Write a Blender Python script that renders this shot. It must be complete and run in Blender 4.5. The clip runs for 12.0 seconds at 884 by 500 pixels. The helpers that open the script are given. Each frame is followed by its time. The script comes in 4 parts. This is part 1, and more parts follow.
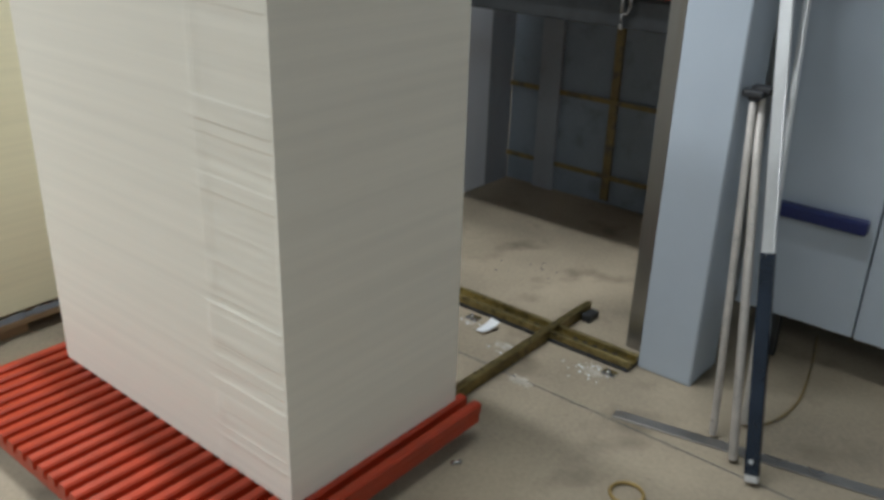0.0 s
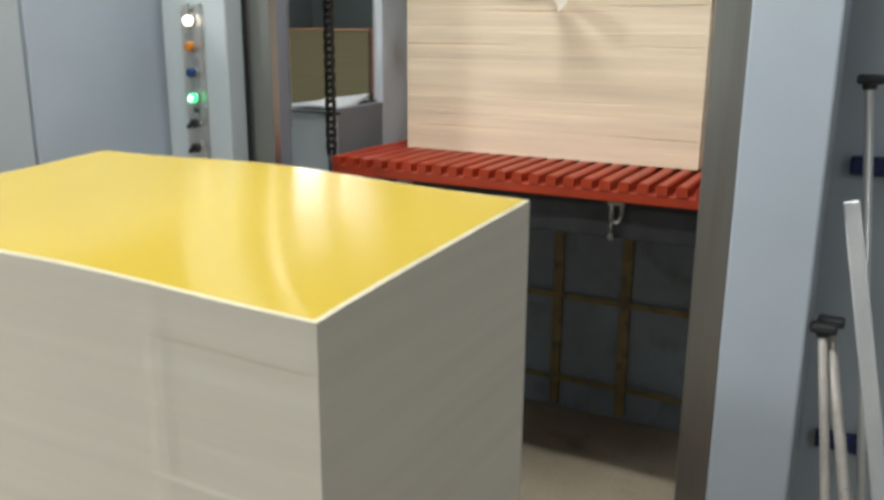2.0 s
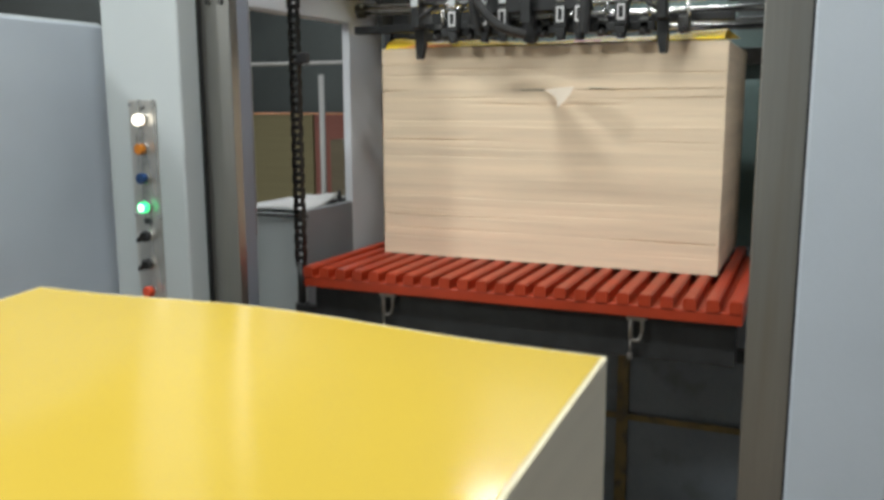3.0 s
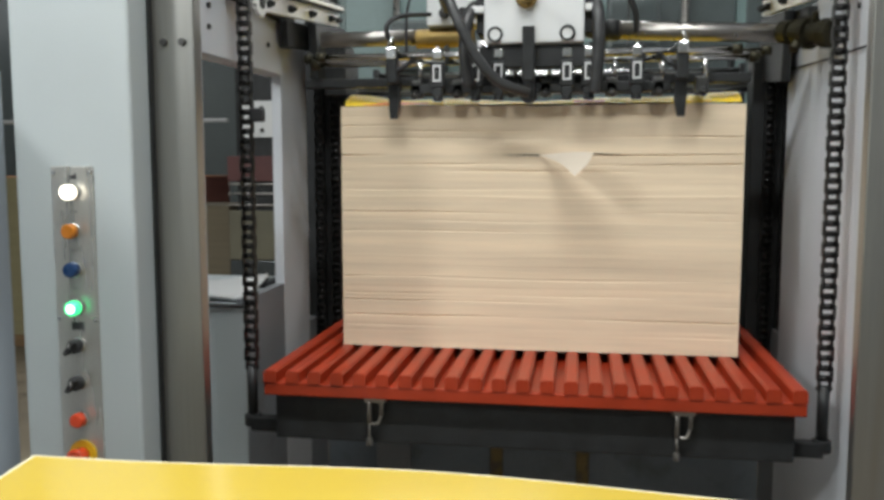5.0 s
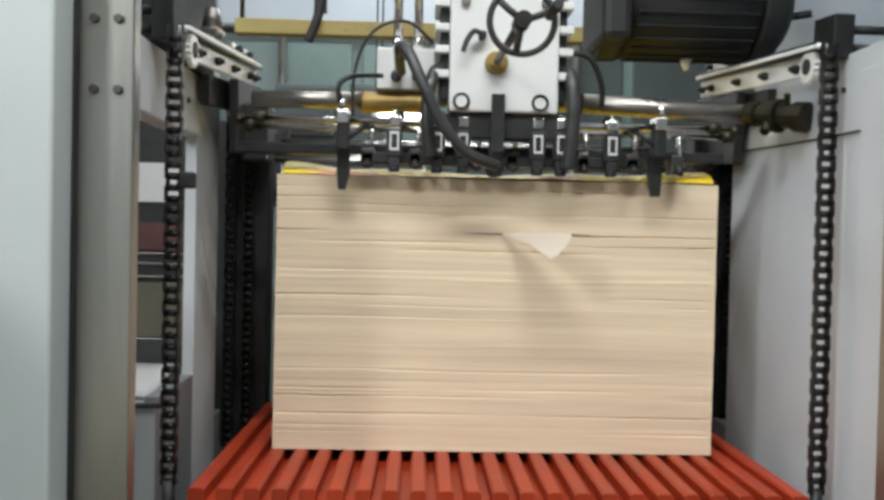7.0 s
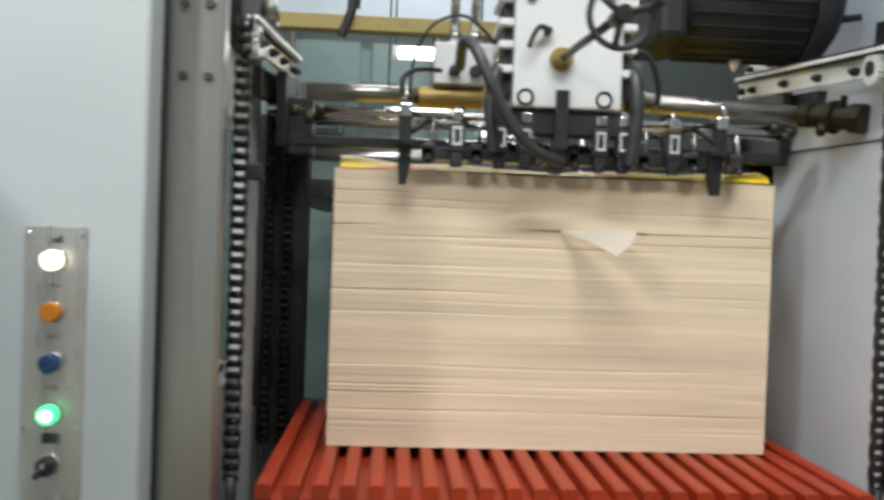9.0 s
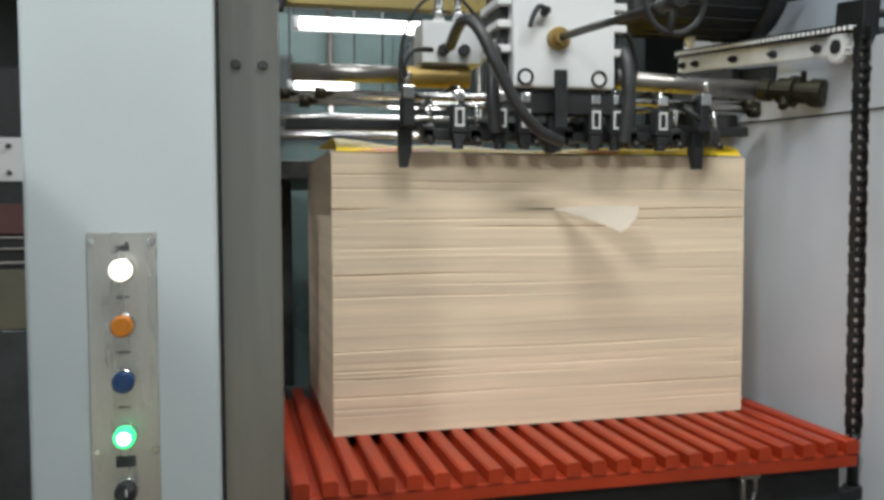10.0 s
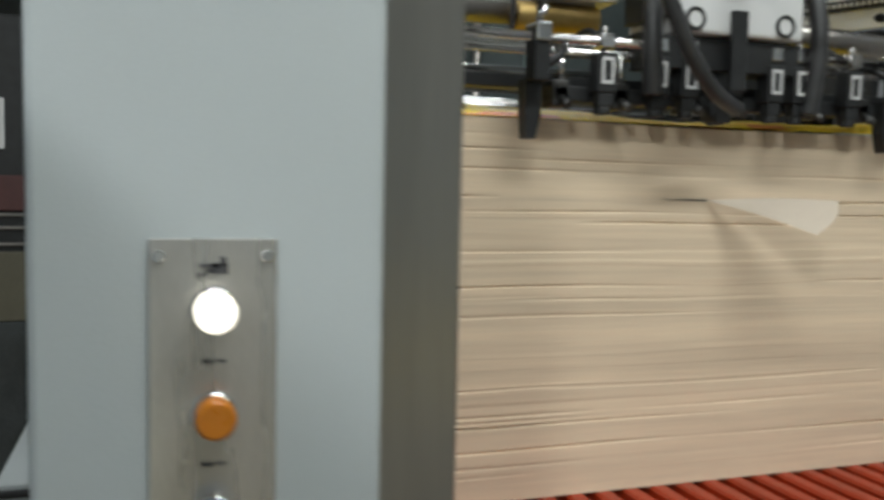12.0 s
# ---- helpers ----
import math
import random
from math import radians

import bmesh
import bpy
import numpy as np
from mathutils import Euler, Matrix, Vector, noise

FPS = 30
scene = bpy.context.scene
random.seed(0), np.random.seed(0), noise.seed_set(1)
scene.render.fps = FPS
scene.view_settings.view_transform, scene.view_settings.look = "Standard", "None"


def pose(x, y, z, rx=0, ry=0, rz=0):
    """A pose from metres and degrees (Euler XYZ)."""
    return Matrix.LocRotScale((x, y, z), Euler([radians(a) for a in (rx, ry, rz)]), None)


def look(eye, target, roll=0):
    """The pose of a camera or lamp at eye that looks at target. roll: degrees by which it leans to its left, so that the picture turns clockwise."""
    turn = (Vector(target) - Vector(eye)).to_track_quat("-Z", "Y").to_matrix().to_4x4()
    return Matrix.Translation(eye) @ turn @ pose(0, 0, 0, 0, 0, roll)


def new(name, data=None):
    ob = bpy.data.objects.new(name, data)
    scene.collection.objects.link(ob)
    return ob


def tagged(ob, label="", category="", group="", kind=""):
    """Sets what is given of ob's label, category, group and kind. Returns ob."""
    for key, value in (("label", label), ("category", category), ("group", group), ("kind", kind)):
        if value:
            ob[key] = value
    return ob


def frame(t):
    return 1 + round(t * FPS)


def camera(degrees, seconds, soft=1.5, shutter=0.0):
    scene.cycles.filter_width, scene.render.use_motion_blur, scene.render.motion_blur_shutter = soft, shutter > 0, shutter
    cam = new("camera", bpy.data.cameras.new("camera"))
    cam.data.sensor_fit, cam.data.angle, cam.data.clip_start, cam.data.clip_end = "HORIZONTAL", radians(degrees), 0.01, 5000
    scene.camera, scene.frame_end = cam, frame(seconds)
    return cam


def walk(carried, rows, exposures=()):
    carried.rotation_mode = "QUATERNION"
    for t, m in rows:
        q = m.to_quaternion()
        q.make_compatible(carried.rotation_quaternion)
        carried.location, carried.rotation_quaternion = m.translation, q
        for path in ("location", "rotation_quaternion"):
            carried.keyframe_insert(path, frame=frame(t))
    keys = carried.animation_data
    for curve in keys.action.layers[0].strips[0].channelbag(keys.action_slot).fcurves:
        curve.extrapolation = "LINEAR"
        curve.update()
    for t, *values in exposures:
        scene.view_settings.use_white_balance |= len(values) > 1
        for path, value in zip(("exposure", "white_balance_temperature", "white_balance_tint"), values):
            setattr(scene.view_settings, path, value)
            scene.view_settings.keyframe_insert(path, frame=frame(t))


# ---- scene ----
cam = camera(54.3, 12.0, soft=3.2, shutter=0.5)

PATH = [
    (0, (2.348, -3.061, 1.527), (1.192, -1.639, 0.726), 1.8),
    (0.3, (2.268, -2.976, 1.548), (1.121, -1.554, 0.734), 2.0),
    (0.7, (2.135, -2.889, 1.583), (1.007, -1.443, 0.785), 1.9),
    (1, (2.062, -2.839, 1.596), (0.925, -1.366, 0.863), 2.0),
    (1.5, (1.829, -2.773, 1.635), (0.79, -1.178, 1.021), 3.2),
    (2, (1.593, -2.737, 1.664), (0.689, -1.027, 1.157), 0.4),
    (2.5, (1.448, -2.648, 1.68), (0.608, -0.886, 1.246), 0.3),
    (3, (1.286, -2.495, 1.711), (0.502, -0.686, 1.374), -0.2),
    (3.5, (1.16, -2.408, 1.724), (0.424, -0.571, 1.437), -0.5),
    (5.5, (0.498, -2.211, 1.73), (0.302, -0.227, 1.581), 0.5),
    (6, (0.422, -2.12, 1.744), (0.287, -0.126, 1.67), 1.2),
    (6.5, (0.365, -2.071, 1.746), (0.346, -0.072, 1.701), 1.4),
    (8.5, (0.304, -2.024, 1.744), (0.411, -0.028, 1.711), 1.3),
    (9, (0.144, -2.024, 1.726), (0.255, -0.027, 1.694), 2.0),
    (9.5, (-0.099, -2.004, 1.753), (0.166, -0.022, 1.699), -0.4),
    (10, (-0.219, -1.956, 1.758), (0.253, -0.015, 1.653), -0.2),
    (10.5, (-0.243, -1.808, 1.764), (0.282, 0.116, 1.616), 0.4),
    (11, (-0.246, -1.63, 1.763), (0.35, 0.272, 1.605), 0.9),
    (11.5, (-0.298, -1.504, 1.755), (0.335, 0.387, 1.606), 1.2),
    (12, (-0.411, -1.331, 1.763), (0.22, 0.561, 1.615), 1.2),
]
walk(cam, [(t, look(eye, target, roll)) for t, eye, target, roll in PATH],
     exposures=[(0, 0.34, 6050, 10), (1.0, 0.24, 6200, 10), (2, 0.20, 6400, 10), (2.5, 0.16, 6450, 10), (3, 0.06, 6500, 10), (3.7, 0.0, 6500, 10), (5.5, 0.06, 6450, 10), (6.5, 0.10, 6450, 10), (9, 0.10, 6450, 10), (10, -0.07, 6350, 10), (11, -0.34, 6450, 9), (12, -0.38, 6450, 8)])

# ---- world and light ----
world = bpy.data.worlds.new("hall_air")
scene.world = world
world.use_nodes = True
world.node_tree.nodes["Background"].inputs[0].default_value = (0.75, 0.85, 1.0, 1)
world.node_tree.nodes["Background"].inputs[1].default_value = 0.05


def strip_lamp(x, y, z, length, width, power, rz=0.0, tone=(0.96, 1.0, 0.99)):
    data = bpy.data.lights.new("overhead_light", "AREA")
    data.shape, data.size, data.size_y = "RECTANGLE", length, width
    data.energy, data.color = power, tone
    ob = new("overhead_light", data)
    ob.matrix_world = pose(x, y, z, 0, 0, rz)
    return ob


# overhead hall light; lamps marked as fill are added, with no source known
strip_lamp(0.38, -1.75, 3.95, 2.0, 0.14, 90)
# weak fill added over the feeder head; the lamp after it follows cast shadows
strip_lamp(0.3, -0.2, 4.1, 1.2, 0.2, 11)
strip_lamp(-2.9, -4.7, 4.1, 1.3, 0.5, 215, 45)
# fill added from the left and from the far right
strip_lamp(-2.8, -0.7, 4.1, 1.2, 0.2, 48, 90)
strip_lamp(4.6, -5.2, 3.9, 1.2, 0.3, 56, 90)
# fill added for the press front and the far stacks
strip_lamp(0.6, 2.2, 4.1, 2.4, 0.2, 62)
strip_lamp(-5.0, 6.5, 4.1, 2.4, 0.2, 60, 90)


# ---- materials ----
def material(name, colour, rough=0.5, metal=0.0, vary=0.12, scale=6.0, grain=120.0, bump=0.05, stretch=(1, 1, 1), dirt=None, coat=0.0, dirt_at=0.6):
    """Paint, metal or paper with broad stains, fine grain and relief."""
    m = bpy.data.materials.new(name)
    m.use_nodes = True
    nt = m.node_tree
    b = nt.nodes["Principled BSDF"]
    geo = nt.nodes.new("ShaderNodeNewGeometry")
    mapping = nt.nodes.new("ShaderNodeMapping")
    mapping.inputs["Scale"].default_value = stretch
    nt.links.new(geo.outputs["Position"], mapping.inputs["Vector"])

    def noise_node(s, detail):
        n = nt.nodes.new("ShaderNodeTexNoise")
        n.inputs["Scale"].default_value, n.inputs["Detail"].default_value = s, detail
        nt.links.new(mapping.outputs["Vector"], n.inputs["Vector"])
        return n

    big, fine = noise_node(scale, 5), noise_node(grain, 3)
    add = nt.nodes.new("ShaderNodeMath")
    add.operation = "MULTIPLY_ADD"
    nt.links.new(fine.outputs["Fac"], add.inputs[0])
    add.inputs[1].default_value = 0.35
    nt.links.new(big.outputs["Fac"], add.inputs[2])
    ramp = nt.nodes.new("ShaderNodeValToRGB")
    lo = tuple(max(0, c * (1 - vary)) for c in colour)
    hi = tuple(min(1, c * (1 + vary * 0.6)) for c in colour)
    ramp.color_ramp.elements[0].position, ramp.color_ramp.elements[0].color = 0.42, (*lo, 1)
    ramp.color_ramp.elements[1].position, ramp.color_ramp.elements[1].color = 0.88, (*hi, 1)
    nt.links.new(add.outputs[0], ramp.inputs[0])
    out = ramp.outputs["Color"]
    if dirt:
        patch = noise_node(scale * 2.3, 8)
        mask = nt.nodes.new("ShaderNodeMapRange")
        mask.inputs["From Min"].default_value, mask.inputs["From Max"].default_value = dirt_at, dirt_at + 0.18
        nt.links.new(patch.outputs["Fac"], mask.inputs["Value"])
        mix = nt.nodes.new("ShaderNodeMix")
        mix.data_type = "RGBA"
        nt.links.new(mask.outputs[0], mix.inputs["Factor"])
        nt.links.new(out, mix.inputs[6])
        mix.inputs[7].default_value = (*dirt, 1)
        out = mix.outputs[2]
    nt.links.new(out, b.inputs["Base Color"])
    b.inputs["Metallic"].default_value = metal
    rr = nt.nodes.new("ShaderNodeMapRange")
    rr.inputs["To Min"].default_value, rr.inputs["To Max"].default_value = max(0.03, rough - 0.1), min(1, rough + 0.1)
    nt.links.new(big.outputs["Fac"], rr.inputs["Value"])
    nt.links.new(rr.outputs[0], b.inputs["Roughness"])
    b.inputs["Coat Weight"].default_value = coat
    if bump:
        bp = nt.nodes.new("ShaderNodeBump")
        bp.inputs["Strength"].default_value, bp.inputs["Distance"].default_value = bump, 0.002
        nt.links.new(fine.outputs["Fac"], bp.inputs["Height"])
        nt.links.new(bp.outputs["Normal"], b.inputs["Normal"])
    return m


def glow(name, colour, strength):
    m = bpy.data.materials.new(name)
    m.use_nodes = True
    b = m.node_tree.nodes["Principled BSDF"]
    b.inputs["Base Color"].default_value = (*colour, 1)
    b.inputs["Emission Color"].default_value = (*colour, 1)
    b.inputs["Emission Strength"].default_value = strength
    b.inputs["Roughness"].default_value = 0.3
    return m


CONCRETE = material("concrete", (0.265, 0.215, 0.15), 0.75, 0, 0.4, 1.7, 70, 0.35, dirt=(0.135, 0.105, 0.07), dirt_at=0.56)
WALLPAINT = material("wall_paint", (0.46, 0.50, 0.52), 0.7, 0, 0.1, 1.0, 40)
DARKHALL = material("dark_cladding", (0.10, 0.115, 0.115), 0.7, 0, 0.2, 1.0, 30)
GREY = material("machine_grey_paint", (0.455, 0.492, 0.502), 0.42, 0, 0.05, 3, 300, 0.08)
# on the right column this tone also carries the cooler light there
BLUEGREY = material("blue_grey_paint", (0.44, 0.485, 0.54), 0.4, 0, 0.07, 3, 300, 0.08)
WHITE = material("white_paint", (0.66, 0.66, 0.66), 0.5, 0, 0.06, 4, 200, 0.06)
PALE = material("pale_inner_paint", (0.64, 0.66, 0.70), 0.5, 0, 0.06, 4, 200, 0.06)
STEEL = material("brushed_steel", (0.33, 0.32, 0.298), 0.32, 0.85, 0.15, 5, 140, 0.06, stretch=(1, 1, 0.05), dirt=(0.28, 0.25, 0.2), dirt_at=0.62)
CHROME = material("chromed_steel", (0.72, 0.71, 0.70), 0.16, 1.0, 0.1, 10, 100, 0.02)
ALUMINIUM = material("aluminium", (0.66, 0.65, 0.64), 0.38, 0.7, 0.12, 8, 160, 0.06, stretch=(1, 1, 0.1))
WORNTUBE = material("worn_tube", (0.46, 0.42, 0.38), 0.45, 0.3, 0.2, 20, 160, 0.06, dirt=(0.22, 0.2, 0.18))
BLACK = material("black_iron", (0.021, 0.022, 0.023), 0.5, 0.2, 0.4, 20, 150, 0.1)
RUBBER = material("black_rubber", (0.024, 0.024, 0.026), 0.6, 0, 0.3, 30, 200, 0.05)
CHAINBLACK = material("oily_chain_black", (0.028, 0.027, 0.027), 0.34, 0.6, 0.4, 25, 160, 0.05)
DARKSTEEL = material("oiled_steel", (0.075, 0.074, 0.072), 0.42, 0.75, 0.4, 25, 160, 0.08)
BRASS = material("brass", (0.36, 0.25, 0.09), 0.48, 0.7, 0.25, 20, 160, 0.05)
OCHRE = material("ochre_paint", (0.21, 0.15, 0.058), 0.6, 0, 0.3, 8, 120, 0.06, dirt=(0.10, 0.085, 0.06), dirt_at=0.5)
OILBRASS = material("oily_brass", (0.20, 0.15, 0.05), 0.38, 0.75, 0.45, 18, 120, 0.1, dirt=(0.05, 0.045, 0.03), dirt_at=0.52)
YELLOWBEAM = material("yellow_beam_paint", (0.40, 0.31, 0.105), 0.55, 0, 0.2, 6, 100, 0.06, dirt=(0.2, 0.17, 0.1))
RED = material("red_pallet_plastic", (0.355, 0.034, 0.008), 0.42, 0, 0.22, 9, 140, 0.1, dirt=(0.30, 0.03, 0.018), dirt_at=0.62)
PAPER = material("board_edges", (0.78, 0.628, 0.45), 0.85, 0, 0.17, 1.0, 9, 0.12, stretch=(0.8, 0.8, 24))
PAPERSIDE = material("cut_board_edges", (0.81, 0.745, 0.635), 0.88, 0, 0.05, 1.0, 14, 0.06, stretch=(0.6, 0.6, 40))
YELLOW = material("yellow_print", (0.54, 0.385, 0.052), 0.15, 0, 0.04, 1.5, 200, 0.02)
CREAM = material("cream_board", (0.72, 0.66, 0.46), 0.8, 0, 0.06, 1, 60, 0.2, stretch=(0.6, 0.6, 60))
WOOD = material("rough_pine", (0.30, 0.19, 0.10), 0.8, 0, 0.4, 8, 90, 0.4, stretch=(1, 0.1, 1))
NAVY = material("navy_plastic", (0.012, 0.02, 0.10), 0.4, 0, 0.2, 10, 120)
GREENGLASS = material("green_tinted_cover", (0.145, 0.205, 0.20), 0.3, 0, 0.2, 3, 60)
DARKCOVER = material("dark_green_cover", (0.055, 0.068, 0.068), 0.35, 0, 0.25, 3, 60)
OLIVE = material("olive_board_stack", (0.34, 0.30, 0.17), 0.8, 0, 0.1, 1, 60, 0.2, stretch=(1, 1, 40))
ROSE = material("rose_board_stack", (0.42, 0.17, 0.14), 0.8, 0, 0.1, 1, 60, 0.2, stretch=(1, 1, 40))
ORANGETOP = material("orange_print", (0.75, 0.26, 0.07), 0.5, 0, 0.05)
PLATE = material("etched_steel_plate", (0.58, 0.565, 0.53), 0.30, 0.7, 0.22, 5, 250, 0.03, stretch=(3, 1, 0.35))
LAMPWHITE = glow("lit_white_button", (1.0, 0.93, 0.78), 2.2)
LAMPGREEN = glow("lit_green_button", (0.05, 0.75, 0.25), 1.6)
LAMPGREENCORE = glow("lit_green_core", (0.75, 1.0, 0.85), 2.4)
ORANGE = material("orange_button_plastic", (0.58, 0.19, 0.012), 0.3, 0, 0.1, 40)
BLUE = material("blue_button_plastic", (0.010, 0.045, 0.14), 0.3, 0, 0.1, 40)
REDBTN = material("red_button_plastic", (0.7, 0.07, 0.02), 0.3, 0, 0.1, 40)
MOTORBLACK = material("dull_motor_black", (0.011, 0.0115, 0.0125), 0.6, 0, 0.4, 20, 150, 0.1)
YELBTN = material("yellow_button_plastic", (0.8, 0.5, 0.02), 0.35, 0, 0.1, 40)
TUBESTEEL = material("dull_tube_steel", (0.30, 0.28, 0.26), 0.3, 0.85, 0.2, 8, 120, 0.05)
BRIGHT = material("bright_zinc", (0.86, 0.86, 0.85), 0.35, 0.15, 0.12, 12, 140, 0.06)
MATTYELLOW = material("yellow_board_print", (0.88, 0.60, 0.02), 0.5, 0, 0.05, 3, 100, 0.02)
FRESH = material("fresh_torn_board", (0.60, 0.515, 0.42), 0.9, 0, 0.06, 8, 90, 0.1)
FILM = material("blue_film", (0.010, 0.016, 0.028), 0.18, 0.3, 0.5, 6, 100, 0.04)
PRIMER = material("grey_primer", (0.19, 0.22, 0.255), 0.6, 0, 0.2, 3, 90, 0.08, dirt=(0.125, 0.14, 0.155), dirt_at=0.55)
# darker copy of the pale inner paint, holding the shade of the recess
SHADEGREY = material("shaded_inner_grey", (0.25, 0.262, 0.28), 0.55, 0, 0.12, 4, 160, 0.06, dirt=(0.2, 0.2, 0.2), dirt_at=0.58)
# slate tone includes the shade on the slanted inner sheet
SHADESLATE = material("shaded_slate", (0.27, 0.30, 0.37), 0.45, 0, 0.1, 4, 120)
RAILBRASS = material("rail_brass", (0.27, 0.215, 0.09), 0.34, 0.8, 0.4, 18, 120, 0.1, dirt=(0.06, 0.05, 0.03), dirt_at=0.55)
DUST = material("plaster_dust", (0.36, 0.32, 0.26), 0.95, 0, 0.25, 30, 200, 0.3, dirt=(0.26, 0.21, 0.15), dirt_at=0.5)
VALVEMETAL = material("grimy_valve_metal", (0.040, 0.036, 0.022), 0.4, 0.7, 0.5, 30, 140, 0.1)
BROWN = material("brown_board_edges", (0.21, 0.175, 0.12), 0.85, 0, 0.15, 1, 60, 0.2, stretch=(1, 1, 40))
INK = material("dark_ink", (0.05, 0.05, 0.055), 0.6, 0, 0.1, 40)
TUBEGLOW = glow("tube_glow", (1.0, 0.98, 0.95), 9.0)
DARKRED = material("dull_red_paint", (0.09, 0.03, 0.028), 0.5, 0, 0.3, 8, 90)
OLIVEPANEL = material("olive_panel_paint", (0.12, 0.11, 0.075), 0.5, 0, 0.2, 4, 90)
GLOSSDARK = material("dark_glossy_skirt", (0.05, 0.058, 0.062), 0.22, 0.2, 0.3, 5, 80)
PANEGLOW = glow("pane_glow", (0.95, 0.98, 1.0), 2.3)
HOSEGREY = material("grey_ribbed_hose", (0.035, 0.035, 0.036), 0.35, 0.0, 0.3, 30, 150, 0.05)


# ---- shapes ----
def box(bm, x0, x1, y0, y1, z0, z1, bevel=0.0025, mi=0, turn=None):
    t = bmesh.new()
    bmesh.ops.create_cube(t, size=1)
    bmesh.ops.scale(t, vec=(x1 - x0, y1 - y0, z1 - z0), verts=t.verts)
    if bevel:
        bmesh.ops.bevel(t, geom=t.edges[:], offset=bevel, segments=2, affect="EDGES", profile=0.5)
    if turn:
        bmesh.ops.transform(t, matrix=turn, verts=t.verts)
    bmesh.ops.translate(t, vec=((x0 + x1) / 2, (y0 + y1) / 2, (z0 + z1) / 2), verts=t.verts)
    for f in t.faces:
        f.material_index = mi
    merge(bm, t)


def merge(bm, t):
    me = bpy.data.meshes.new("tmp")
    t.to_mesh(me)
    t.free()
    bm.from_mesh(me)
    bpy.data.meshes.remove(me)


def rod(bm, p0, p1, r, seg=18, r2=None, mi=0, bevel=0.0):
    p0, p1 = Vector(p0), Vector(p1)
    d = p1 - p0
    t = bmesh.new()
    bmesh.ops.create_cone(t, cap_ends=True, segments=seg, radius1=r, radius2=r if r2 is None else r2, depth=d.length)
    if bevel:
        rim = [e for e in t.edges if any(len(f.verts) > 4 for f in e.link_faces)]
        bmesh.ops.bevel(t, geom=rim, offset=bevel, segments=2, affect="EDGES", profile=0.5)
    for f in t.faces:
        f.material_index = mi
        f.smooth = len(f.verts) == 4
    m = Matrix.Translation((p0 + p1) / 2) @ d.to_track_quat("Z", "Y").to_matrix().to_4x4()
    bmesh.ops.transform(t, matrix=m, verts=t.verts)
    merge(bm, t)


def hose(bm, pts, r, seg=10, steps=8, mi=0, closed=False, rib=0.0):
    """A round tube swept along a smooth line through pts."""
    P = [Vector(p) for p in pts]
    n = len(P)
    line = []
    spans = n if closed else n - 1
    for i in range(spans):
        a, b, c, d = (P[(i + k) % n] if closed else P[min(max(i + k, 0), n - 1)] for k in (-1, 0, 1, 2))
        for s in range(steps):
            u = s / steps
            line.append(0.5 * (2 * b + (c - a) * u + (2 * a - 5 * b + 4 * c - d) * u * u + (3 * b - a - 3 * c + d) * u ** 3))
    if not closed:
        line.append(P[-1])
    rings = []
    for i, p in enumerate(line):
        q0 = line[i - 1] if (i or closed) else p
        q1 = line[(i + 1) % len(line)] if (closed or i + 1 < len(line)) else p
        d = (q1 - q0).normalized()
        side = d.orthogonal().normalized() if not rings else (side - d * side.dot(d)).normalized()
        up = d.cross(side)
        rr = r * (1 + rib * (i % 2))
        rings.append([bm.verts.new(p + rr * (math.cos(a) * side + math.sin(a) * up)) for a in (2 * math.pi * k / seg for k in range(seg))])
    m = len(rings)
    for i in range(m if closed else m - 1):
        for k in range(seg):
            f = bm.faces.new((rings[i][k], rings[i][(k + 1) % seg], rings[(i + 1) % m][(k + 1) % seg], rings[(i + 1) % m][k]))
            f.smooth, f.material_index = True, mi
    if not closed:
        bm.faces.new(rings[0][::-1]).material_index = mi
        bm.faces.new(rings[-1]).material_index = mi


def lathe(bm, p0, p1, profile, seg=16):
    """A turned body from p0 to p1; profile gives radii at shares of the way."""
    d = (p1 - p0).normalized()
    u = d.orthogonal().normalized()
    v = d.cross(u)
    loops = [[bm.verts.new(p0 + (p1 - p0) * f + r * (math.cos(a) * u + math.sin(a) * v)) for a in (2 * math.pi * k / seg for k in range(seg))] for f, r in profile]
    for m, n in zip(loops, loops[1:]):
        for k in range(seg):
            bm.faces.new((m[k], m[(k + 1) % seg], n[(k + 1) % seg], n[k]))
    bm.faces.new(loops[0][::-1])
    bm.faces.new(loops[-1])


def ring(bm, c, axis, R, r, n=20, mi=0, seg=8):
    axis = Vector(axis).normalized()
    u = axis.orthogonal().normalized()
    v = axis.cross(u)
    hose(bm, [Vector(c) + R * (math.cos(a) * u + math.sin(a) * v) for a in (2 * math.pi * k / n for k in range(n))], r, seg, 2, mi, True)


def prism(bm, outline, y0, y1, mi=0):
    """An outline in x and z, pushed from y0 to y1."""
    a = [bm.verts.new((x, y0, z)) for x, z in outline]
    b = [bm.verts.new((x, y1, z)) for x, z in outline]
    n = len(a)
    faces = [bm.faces.new(a), bm.faces.new(b[::-1])]
    faces += [bm.faces.new((a[i], b[i], b[(i + 1) % n], a[(i + 1) % n])) for i in range(n)]
    for f in faces:
        f.material_index = mi


BASE = {}


def thing(name, x, y, z, label, category, group=""):
    ob = new(name)
    ob.empty_display_size = 0.05
    ob.location = (x, y, z)
    BASE[ob.name] = Matrix.Translation((-x, -y, -z))
    return tagged(ob, label, category, group)


